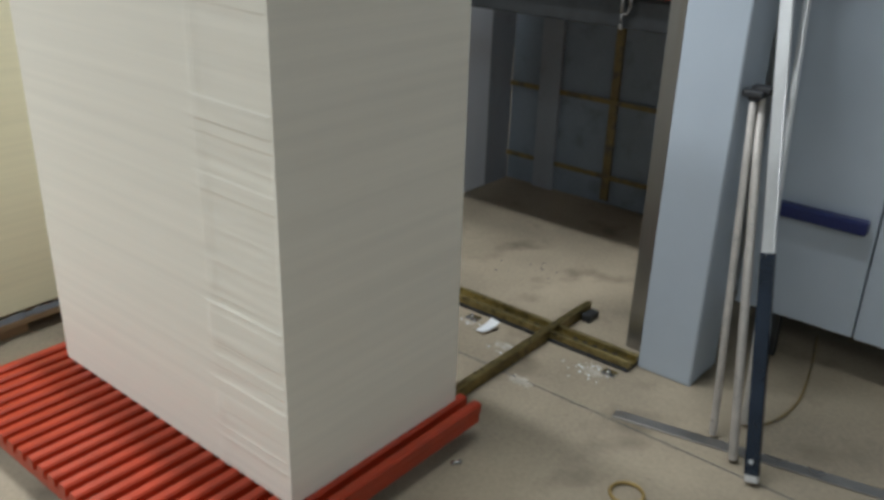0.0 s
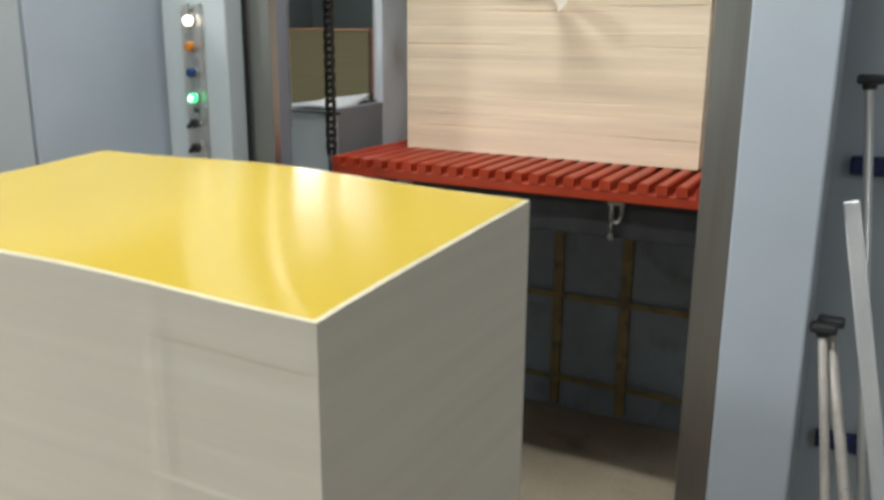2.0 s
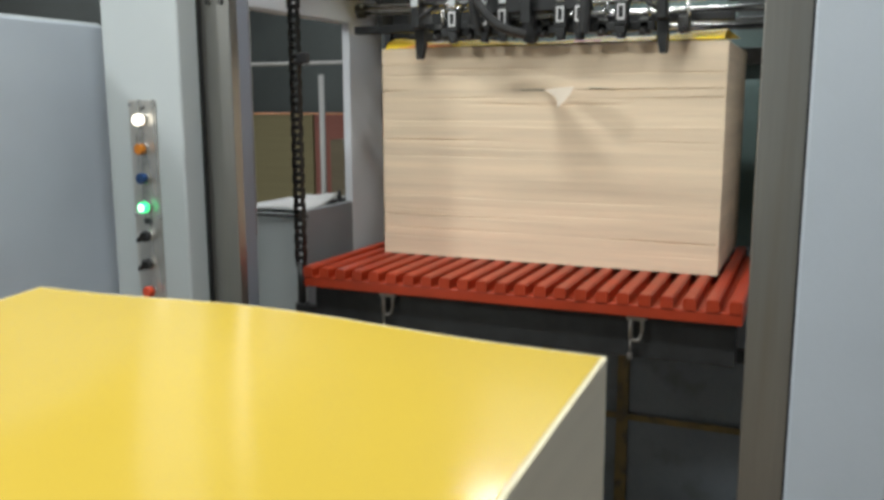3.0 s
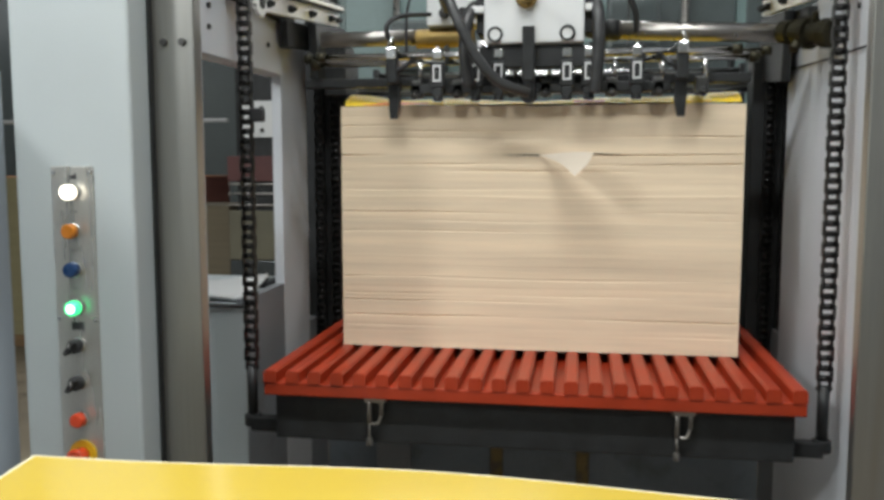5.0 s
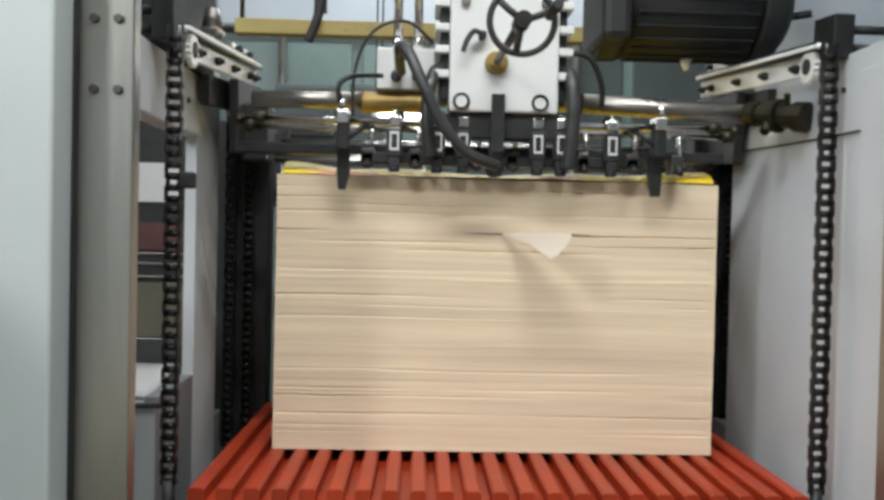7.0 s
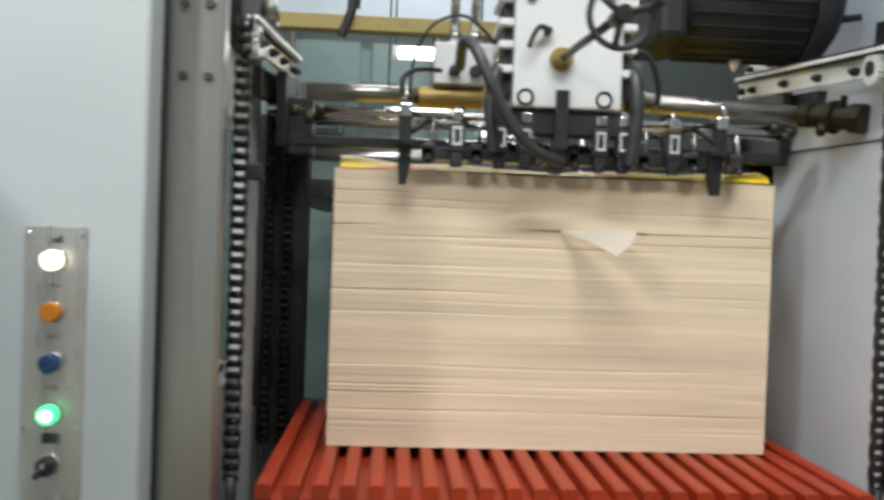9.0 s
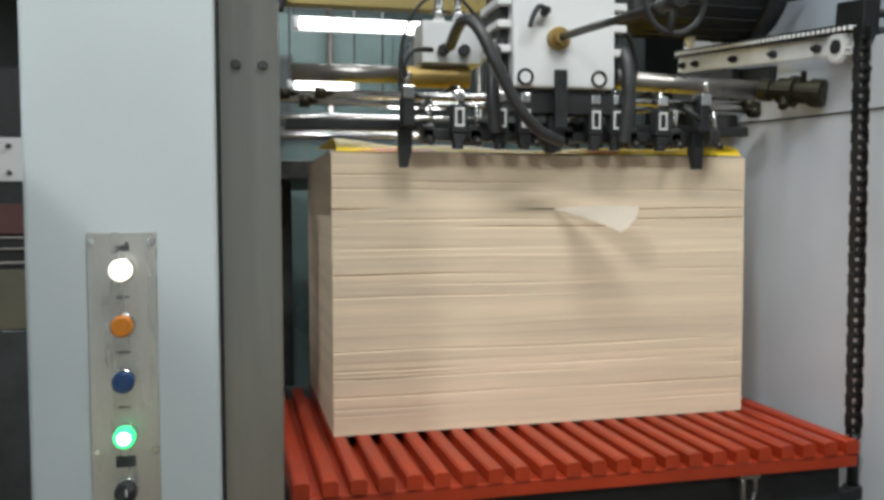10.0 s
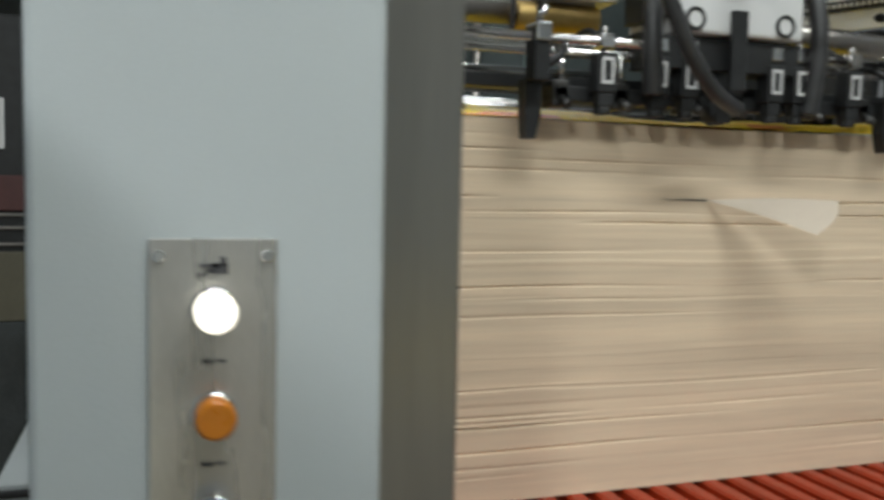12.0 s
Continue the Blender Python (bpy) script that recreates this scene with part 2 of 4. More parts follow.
def part(name, bm, mats, parent=None, label="", kind=""):
    me = bpy.data.meshes.new(name)
    bmesh.ops.recalc_face_normals(bm, faces=bm.faces)
    bm.to_mesh(me)
    bm.free()
    for m in mats if isinstance(mats, (list, tuple)) else [mats]:
        me.materials.append(m)
    ob = new(name, me)
    if parent is not None:
        ob.parent = parent
        ob.matrix_parent_inverse = BASE.get(parent.name, Matrix.Identity(4))
    return tagged(ob, label, "", "", kind)


def solo(name, bm, mats, label, category, group="", kind=""):
    return tagged(part(name, bm, mats), label, category, group, kind)


def B(*boxes, bevel=0.0025):
    bm = bmesh.new()
    for b in boxes:
        box(bm, *b, bevel=bevel)
    return bm


# ---- the hall ----
def slab(name, label, mats, *b, category="wall"):
    return solo(name, B(b, bevel=0), mats, label, category, kind="structure")


slab("floor", "stained tan concrete floor with dust and scrapes", CONCRETE, -7, 7, -7, 9, -0.2, 0, category="floor")
slab("ceiling", "grey painted hall ceiling", WALLPAINT, -7, 7, -7, 9, 4.6, 4.8, category="ceiling")
slab("wall_north", "dark grey factory wall beyond the machine", DARKHALL, -7, 7, 9, 9.2, 0, 4.6)
slab("wall_south", "pale painted factory wall", WALLPAINT, -7, 7, -7.2, -7, 0, 4.6)
slab("wall_west", "dark grey factory wall", DARKHALL, -7.2, -7, -7, 9, 0, 4.6)
slab("wall_east", "pale painted factory wall", WALLPAINT, 7, 7.2, -7, 9, 0, 4.6)

# unseen glowing pane, added for the bright patch mirrored in the yellow top sheet
pane_frame = solo("reflection_pane", B((-6.95, -6.05, 8.955, 8.985, 3.42, 3.47), (-6.95, -6.05, 8.955, 8.985, 4.45, 4.50), (-6.95, -6.90, 8.955, 8.985, 3.471, 4.449), (-6.10, -6.05, 8.955, 8.985, 3.471, 4.449)), WHITE, "white framed glowing pane set high for the top sheet's reflection", "window", kind="structure")
part("pane", B((-6.8985, -6.1015, 8.965, 8.975, 3.4715, 4.4485), bevel=0), PANEGLOW, pane_frame, "bright glowing pane")

# ---- feeder frame ----
frame_thing = thing("sheet_feeder", 0.525, -0.2, 0, "grey painted sheet feeder frame with steel edged columns", "machine")


def column(x0, x1, inner, y0, ys, w, paint):
    """A sheet-metal column with its steel guide strip, set back by the inner edge."""
    col = part("column", B((x0, x1, y0, -0.45, 0.0, 3.0), bevel=0.006), paint, frame_thing, "pale grey painted sheet-metal column")
    s = 1 if inner > x0 else -1
    a, b = sorted((inner + s * 0.002, inner + s * w))
    part("edge_strip", B((a, b, ys, ys + 0.034, 0.0, 3.0), bevel=0.003), STEEL, col, "brushed steel guide strip")
    g0, g1 = sorted((inner + s * 0.001, inner + s * 0.006))
    part("seam", B((g0, g1, ys - 0.016, ys - 0.0005, 0.0, 3.0), bevel=0), BLACK, col, "dark folded seam")
    for z in (1.974, 2.092):
        for dx in (0.030, 0.070):
            bm = bmesh.new()
            x = inner + s * dx
            rod(bm, (x, ys - 0.006, z), (x, ys + 0.002, z), 0.008, 14, bevel=0.0015)
            part("bolt", bm, DARKSTEEL, col, "dark socket-head bolt")
    return col


col_left = column(-0.497, -0.240, -0.240, -0.676, -0.586, 0.096, GREY)
# bluer than the left column: the cooler light falling here is in its colour
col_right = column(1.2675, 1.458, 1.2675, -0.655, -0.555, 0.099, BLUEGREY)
# slanted sheet behind the steel strip; a dark strip stands for the shadow gap
for x0, y0, x1, y1, z0, z1, mats, lab in ((-0.145, -0.551, -0.201, -0.425, 0.0, 1.995, SHADESLATE, "slate-blue slanted inner sheet with its shade in the colour"), (-0.2012, -0.4245, -0.2055, -0.415, 1.33, 1.992, RUBBER, "dark strip standing for the shadow gap"), (-0.2057, -0.4145, -0.208, -0.409, 1.33, 1.992, WHITE, "thin white edge")):
    bm = bmesh.new()
    low = [bm.verts.new((x, y, z0)) for x, y in ((x0, y0), (x1, y1), (x1 - 0.006, y1 - 0.003), (x0 - 0.006, y0 - 0.003))]
    top = [bm.verts.new((v.co.x, v.co.y, z1)) for v in low]
    bm.faces.new(low)
    bm.faces.new(top[::-1])
    for k in range(4):
        bm.faces.new((low[k], top[k], top[(k + 1) % 4], low[(k + 1) % 4]))
    part("edge_lip", bm, mats, col_left, lab)
part("side_panel", B((1.25, 1.28, -0.44, 0.46, 0.0, 2.15)), PALE, frame_thing, "white painted inner side panel")
for y, z in ((-0.20, 2.075), (0.30, 2.08)):
    bm = bmesh.new()
    rod(bm, (1.2498, y, z), (1.244, y, z), 0.007, 10, bevel=0.001)
    part("bolt", bm, DARKSTEEL, frame_thing, "dark panel bolt")
for y, z in ((-0.30, 2.05), (-0.30, 2.10), (0.10, 2.06)):
    bm = bmesh.new()
    rod(bm, (-0.2398, y, z), (-0.233, y, z), 0.007, 10, bevel=0.001)
    part("bolt", bm, DARKSTEEL, frame_thing, "dark panel bolt")
part("cover_strip", B((1.235, 1.2495, -0.44, -0.30, 0.0, 2.10)), PALE, frame_thing)
# lower panel coloured darker for the shade below the opening
part("side_panel", B((-0.28, -0.25, -0.078, 0.234, 0.0, 1.36)), SHADEGREY, frame_thing, "grey inner side panel with its shade painted in, under a large opening")
part("side_panel", B((-0.28, -0.25, 0.235, 0.48, 0.0, 2.2)), PALE, frame_thing, "white painted inner side panel beside a large opening")
part("cross_beam", B((-0.30, -0.24, -0.45, 0.235, 1.985, 2.14), bevel=0.004), PALE, frame_thing, "white painted beam over the side opening")
part("upper_side_panel", B((1.36, 1.40, -0.44, 0.60, 2.151, 3.0), bevel=0.004), BLUEGREY, frame_thing, "blue-grey painted upper side panel")
part("gear_box", B((-0.36, -0.222, -0.06, 0.30, 2.1415, 2.42), (-0.33, -0.25, -0.10, -0.0602, 2.17, 2.36), (-0.34, -0.24, 0.0, 0.22, 2.4205, 2.50), bevel=0.008), BLACK, frame_thing, "black greasy gear box over the side opening")
part("ledge_front", B((-0.62, -0.2805, -0.08, -0.06, 0.0, 1.337)), GREY, frame_thing, "pale grey folded sheet-metal front under the ledge")
part("ledge_fold", B((-0.335, -0.2505, -0.088, -0.0805, 0.0, 1.337)), GREY, frame_thing, "pale grey folded sheet-metal edge")
bm = bmesh.new()
rod(bm, (-0.62, -0.0945, 1.343), (-0.235, -0.0945, 1.343), 0.006, 10)
part("ledge_rod", bm, RUBBER, frame_thing, "thin black rod along the ledge")
part("ledge", B((-0.62, -0.282, -0.06, 0.50, 1.30, 1.345)), GREY, frame_thing, "grey sheet-metal ledge under the side opening")
# rear side panels have the recess shade in their grey
part("side_panel", B((-0.28, -0.25, 0.481, 0.679, 0.0, 1.2)), SHADEGREY, frame_thing)
part("side_panel", B((1.25, 1.28, 0.461, 0.679, 0.0, 1.2)), SHADEGREY, frame_thing)
part("rear_panel", B((-0.25, 1.25, 0.68, 0.72, 0.0, 1.2)), PRIMER, frame_thing, "grey rear panel under the lifting table")
# post darkened likewise for the shade under the table
part("panel_post", B((-0.065, 0.058, 0.655, 0.679, 0.0, 1.2)), SHADEGREY, frame_thing, "dull grey vertical post, darkened for the shade of the recess")
for x in (0.365, 0.665):
    part("strap", B((x - 0.022, x + 0.022, 0.664, 0.679, 0.02, 1.15)), OCHRE, frame_thing, "ochre painted vertical strap")
part("strap", B((-0.25, 1.25, 0.662, 0.6635, 0.515, 0.540), bevel=0), OCHRE, frame_thing, "ochre painted horizontal strap")
part("strap", B((-0.25, 1.25, 0.662, 0.6635, 0.135, 0.160), bevel=0), OCHRE, frame_thing)
for x0, x1 in ((-0.28, -0.118), (1.17, 1.33)):
    part("rear_post", B((x0, x1, 0.565, 0.66, 1.1, 2.07), bevel=0.004), BLACK, frame_thing, "black rear guide post")

# ---- pallets ----
def pallet(x0, x1, y0, y1, ztop, n, label):
    p = thing("slatted_pallet", (x0 + x1) / 2, (y0 + y1) / 2, ztop - 0.062, label, "pallet", "red pallets")
    pitch = (x1 - x0) / (n - 0.42)
    w = pitch * 0.29
    bm = bmesh.new()
    prism(bm, [(-w, ztop - 0.030), (w, ztop - 0.030), (w, ztop - 0.005), (w - 0.005, ztop), (-w + 0.005, ztop), (-w, ztop - 0.005)], y0, y1)
    first = part("slat", bm, RED, p)
    first.location.x = x0 + w
    for i in range(1, n):
        ob = new("slat", first.data)
        ob.parent, ob.matrix_parent_inverse = p, first.matrix_parent_inverse
        ob.location = (x0 + w + i * pitch, 0, 0)
    part("deck", B((x0, x1, y0 + 0.004, y1 - 0.004, ztop - 0.062, ztop - 0.0305), bevel=0.003), RED, p)
    return p


pallet(-0.115, 1.145, -0.318, 0.56, 1.226, 23, "red plastic slatted pallet raised under the feeding pile")
pallet(-0.10, 1.11, -2.32, -1.335, 0.118, 23, "red plastic slatted pallet standing on the floor")
part_bearers = thing("pallet_trolley", 0.5, -1.85, 0, "low dark steel trolley frame under the red pallet", "trolley")
for x in (0.05, 0.95):
    part("runner", B((x - 0.04, x + 0.04, -2.25, -1.40, 0.012, 0.0555)), BLACK, part_bearers)


# ---- board stacks ----
def stack(x0, x1, y0, y1, z0, z1, lift, depth, nx, ny, nz, label, seed):
    """Cut board in a pile: four walls of bundles; depth(u, z) pushes the edges in or out, lift(x, y) bends the top."""
    s = thing("board_stack", (x0 + x1) / 2, (y0 + y1) / 2, z0, label, "paper stack", "board stacks")
    loop = [(x0 + (x1 - x0) * i / nx, y0, 0, -1) for i in range(nx)]
    loop += [(x1, y0 + (y1 - y0) * i / ny, 1, 0) for i in range(ny)]
    loop += [(x1 - (x1 - x0) * i / nx, y1, 0, 1) for i in range(nx)]
    loop += [(x0, y1 - (y1 - y0) * i / ny, -1, 0) for i in range(ny)]
    n = len(loop)
    verts, faces = [], []
    for k in range(nz + 1):
        f = k / nz
        for x, y, ax, ay in loop:
            d = depth(x, y, ax, ay, k, nz)
            wave = 0.0070 * noise.noise((x * 2.4, y * 2.4, k * 0.045)) * math.sin(math.pi * f) if seed == 3 else 0.0
            verts.append((x + ax * d, y + ay * d, z0 + (z1 - z0) * f + lift(x, y) * f ** 2 + wave))
    for k in range(nz):
        for i in range(n):
            a, b = k * n + i, k * n + (i + 1) % n
            faces.append((a, b, b + n, a + n))
    faces.append(tuple(range(n))[::-1])
    me = bpy.data.meshes.new("board_block")
    me.from_pydata(verts, [], faces)
    me.materials.append(PAPER if seed == 3 else PAPERSIDE)
    ob = new("board_block", me)
    ob.parent, ob.matrix_parent_inverse = s, BASE[s.name]
    tagged(ob, "cream board edges in slightly uneven bundles", kind="stuff")
    # the printed top sheet
    bm = bmesh.new()
    gx, gy = 24, 16
    e = 0.006
    top = [[bm.verts.new((x0 + e + (x1 - x0 - 2 * e) * i / gx, y0 + e + (y1 - y0 - 2 * e) * j / gy,
                          z1 + 0.0012 + lift(x0 + (x1 - x0) * i / gx, y0 + (y1 - y0) * j / gy))) for i in range(gx + 1)] for j in range(gy + 1)]
    for j in range(gy):
        for i in range(gx):
            bm.faces.new((top[j][i], top[j][i + 1], top[j + 1][i + 1], top[j + 1][i])).smooth = True
    bm2 = bm.copy()
    part("top_sheet", bm, YELLOW, s, "glossy yellow printed top sheet")
    bmesh.ops.translate(bm2, vec=(0, 0, -0.001), verts=bm2.verts)
    bmesh.ops.scale(bm2, vec=((x1 - x0) / (x1 - x0 - 2 * e), (y1 - y0) / (y1 - y0 - 2 * e), 1), space=Matrix.Translation((-(x0 + x1) / 2, -(y0 + y1) / 2, 0)), verts=bm2.verts)
    part("second_sheet", bm2, CREAM, s, "cream board under the printed sheet")
    return s


def bundles(seed, nz, amount, share):
    rnd = random.Random(seed)
    rows, off = [], 0.0
    for k in range(nz + 1):
        if rnd.random() < share:
            off = rnd.gauss(0, amount)
        rows.append(off)
    return rows


FEED_NZ, WAIT_NZ = 216, 210
feed_rows = bundles(11, FEED_NZ, 0.0007, 0.12)
feed_slots = {round(FEED_NZ * f): s for f, s in ((0.135, 0.55), (0.20, 0.8), (0.29, 0.45), (0.42, 0.5), (0.57, 0.55), (0.66, 0.8), (0.735, 1.0), (0.765, 0.5), (0.80, 0.8), (0.87, 0.4))}
slot_dice = random.Random(31)
for _ in range(15):
    feed_slots.setdefault(slot_dice.randrange(12, FEED_NZ - 8), slot_dice.uniform(0.15, 0.5))
wait_rows = bundles(12, WAIT_NZ, 0.0003, 0.12)


def feed_depth(x, y, ax, ay, k, nz):
    d = feed_rows[k] * (0.55 + 0.45 * noise.noise((x * 2.1, y * 2, k * 0.31)))
    if ay == -1 and k in feed_slots:
        d -= 0.0115 * feed_slots[k] * (0.3 + 0.7 * abs(2 * x / 1.05 - 1)) * max(0.0, 0.18 + 1.25 * noise.noise((x * 3.1 + k, 0.4, k * 0.7)))
    d += 0.0015 * noise.noise((x * 1.3, y * 1.3, k * 0.018))
    return d * (1 if ay else 0.4)


def wait_depth(x, y, ax, ay, k, nz):
    if ay == -1:
        seam = 0.79 + 0.012 * noise.noise((0, 0, k * 0.05))
        right = min(1.0, max(0.0, (x - seam + 0.05) / 0.08))
        d = wait_rows[k] * (0.25 + 5.5 * right * (0.5 + 0.9 * abs(noise.noise((x * 4.0, 1.7, k * 0.21)))))
        d += 0.0017 * (0.2 + 0.8 * right) * noise.noise((x * 2.0, 3.1, k * 0.13))
        d += 0.00022 * noise.noise((x * 1.1 + k * 0.02, 7.1, k * 0.35))
        d += 0.0050 * max(0.0, 1 - abs(x - seam) / 0.03) * (0.6 + 0.8 * noise.noise((2.2, 0, k * 0.09)))
        return d
    return 0.25 * wait_rows[k] + 0.0006 * noise.noise((x * 1.5, y * 1.5, k * 0.03))


def feed_lift(x, y):
    return 0.002 - 0.004 * (x / 1.05) + 0.0015 * math.sin(9 * x + 4 * y)


def wait_lift(x, y):
    """Gentle buckle of the top: high along the back, sagging towards the front corner."""
    u, v = x / 1.043, (y + 1.996) / 0.623
    back = 0.024 + 0.011 * math.sin(math.pi * min(1, max(0, u * 0.9 + 0.08))) - 0.011 * u + 0.0030 * math.sin(9.5 * u + 3.4)
    front = -0.002 - 0.011 * u + 0.004 * math.sin(8.0 * u - 3.2)
    left = 0.006 * (1 - u) * math.sin(math.pi * v)
    return front + (back - front) * v ** 0.8 - left


feed_pile = stack(0, 1.05, 0, 0.62, 1.2265, 1.876, feed_lift, feed_depth, 46, 20, FEED_NZ, "cream board stack printed yellow on the raised pallet", 3)
wait_pile = stack(0.0, 1.043, -1.996, -1.373, 0.1185, 1.356, wait_lift, wait_depth, 60, 16, WAIT_NZ, "tall cream board stack with glossy yellow top sheet", 5)

# torn sheet corner that curls out of the feeding pile
bm = bmesh.new()
root, end, tip = Vector((0.534, -0.002, 1.7468)), Vector((0.671, -0.172, 1.752)), Vector((0.626, -0.177, 1.695))
rows = []
for i in range(15):
    u = i / 14
    bow = Vector((0.010, 0.016, 0.004)) * math.sin(math.pi * u)
    rows.append([bm.verts.new(root + ((end - root) * (1 - j / 8) + (tip - root) * (j / 8)) * u + bow + Vector((0.008, -0.010, 0)) * math.sin(math.pi * j / 8) * u) for j in range(9)])
for i in range(14):
    for j in range(8):
        bm.faces.new((rows[i][j], rows[i][j + 1], rows[i + 1][j + 1], rows[i + 1][j])).smooth = True
bmesh.ops.remove_doubles(bm, verts=bm.verts, dist=0.0003)
part("torn_corner", bm, FRESH, feed_pile, "torn board corner curling outwards")
bm = bmesh.new()
prism(bm, [(0.438, 1.7474), (0.50, 1.7462), (0.534, 1.7456), (0.534, 1.7486), (0.49, 1.7484)], -0.0024, 0.02)
part("torn_slot", bm, INK, feed_pile, "dark slot at the torn sheets")
bm = bmesh.new()
prism(bm, [(0.672, 1.7500), (0.70, 1.7492), (0.745, 1.7482), (0.745, 1.7490), (0.70, 1.7508), (0.672, 1.7518)], -0.0024, 0.02)
part("torn_slot", bm, INK, feed_pile, "dark slot at the torn sheets")
# loose printed sheets lifted by the suckers
def lifted_sheet(x0, x1, high, step, mats, label, base=1.8792):
    bm = bmesh.new()
    n = max(6, int(40 * (x1 - x0)))
    g = []
    for j in range(11):
        row = []
        for i in range(n + 1):
            x = x0 + (x1 - x0) * i / n
            rise = high * (0.75 + 0.5 * noise.noise((x * 6.0, 0.3, high * 90))) * (0.55 + 0.45 * abs(2 * x / 1.05 - 1))
            row.append(bm.verts.new((x, -0.002 + 0.5 * max(0, j - 1) / 10 + step * min(j, 1), base + rise * min(1, j / 2) ** 0.8)))
        g.append(row)
    for j in range(10):
        for i in range(n):
            bm.faces.new((g[j][i], g[j][i + 1], g[j + 1][i + 1], g[j + 1][i])).smooth = True
    return part("lifted_sheet", bm, mats, feed_pile, label)


lifted_sheet(0.012, 1.038, 0.038, 0.02, MATTYELLOW, "yellow printed sheet lifted by the suckers")
lifted_sheet(0.06, 0.24, 0.016, 0.012, ORANGETOP, "orange printed sheet lifted at its corner", 1.8805)
lifted_sheet(0.62, 0.70, 0.030, 0.012, ORANGETOP, "orange printed sheet lifted at its corner", 1.8808)


# ---- pile hoist ----
hoist = thing("pile_hoist", 0.525, 0.1, 1.04, "black lifting table hung on roller chains", "hoist")
part("cross_bar", B((-0.10, 1.13, -0.275, -0.20, 1.045, 1.163), bevel=0.004), BLACK, hoist, "black steel crossbar")
part("cross_bar", B((-0.10, 1.13, 0.48, 0.55, 1.045, 1.163), bevel=0.004), BLACK, hoist)
for x in (-0.05, 0.525, 1.08):
    part("long_bar", B((x - 0.03, x + 0.03, -0.20, 0.48, 1.09, 1.162)), BLACK, hoist)


def chain(x, y, z0, z1, pitch=0.0238):
    """Roller chain hanging straight down, seen on its rollers."""
    bm = bmesh.new()
    n = int((z1 - z0) / pitch)
    for i in range(n):
        z = z0 + i * pitch
        w = 0.0150 if i % 2 else 0.0118
        for s in (-1, 1):
            box(bm, x + s * w - 0.0014, x + s * w + 0.0014, y - 0.0105, y + 0.0105, z - 0.004, z + pitch + 0.004, 0.0)
        rod(bm, (x - 0.0105, y, z), (x + 0.0105, y, z), 0.0078, 10)
        rod(bm, (x - 0.0175, y, z), (x + 0.0175, y, z), 0.0042, 8)
    return bm


for x in (-0.177, 1.20):
    part("roller_chain", chain(x, -0.23, 1.21, 2.17), CHAINBLACK, hoist, "oily black roller chain")
    bm = bmesh.new()
    rod(bm, (x, -0.23, 1.09), (x, -0.23, 1.215), 0.013, 14)
    rod(bm, (x, -0.23, 1.06), (x, -0.23, 1.09), 0.022, 14, bevel=0.003)
    s = 1 if x < 0.5 else -1
    box(bm, min(x, x + s * 0.10), max(x, x + s * 0.10), -0.25, -0.215, 1.05, 1.085, 0.003)
    part("chain_anchor", bm, BLACK, hoist, "black chain end anchor")
for x in (-0.227, -0.172, 1.222, 1.277):
    part("roller_chain", chain(x, 0.548, 1.10, 2.16), CHAINBLACK, hoist, "oily black roller chain")
bm = bmesh.new()
box(bm, -0.162, -0.132, -0.245, -0.215, 1.828, 1.862, 0.005)
part("chain_stop", bm, RUBBER, hoist, "black limit-switch block clipped on the chain")
for x in (0.143, 0.868):
    bm = bmesh.new()
    rod(bm, (x, -0.292, 1.10), (x, -0.292, 1.165), 0.006, 10)
    rod(bm, (x + 0.03, -0.292, 1.12), (x + 0.03, -0.292, 1.165), 0.005, 10)
    hose(bm, [(x + 0.03, -0.292, 1.125), (x + 0.022, -0.294, 1.10), (x + 0.006, -0.294, 1.098)], 0.004, 8)
    box(bm, x - 0.012, x + 0.04, -0.298, -0.276, 1.150, 1.164, 0.002)
    rod(bm, (x, -0.292, 1.043), (x, -0.292, 1.062), 0.008, 10, bevel=0.002)
    rod(bm, (x, -0.292, 1.06), (x, -0.292, 1.10), 0.003, 8)
    part("latch_hook", bm, TUBESTEEL, hoist, "dull steel latch hook")


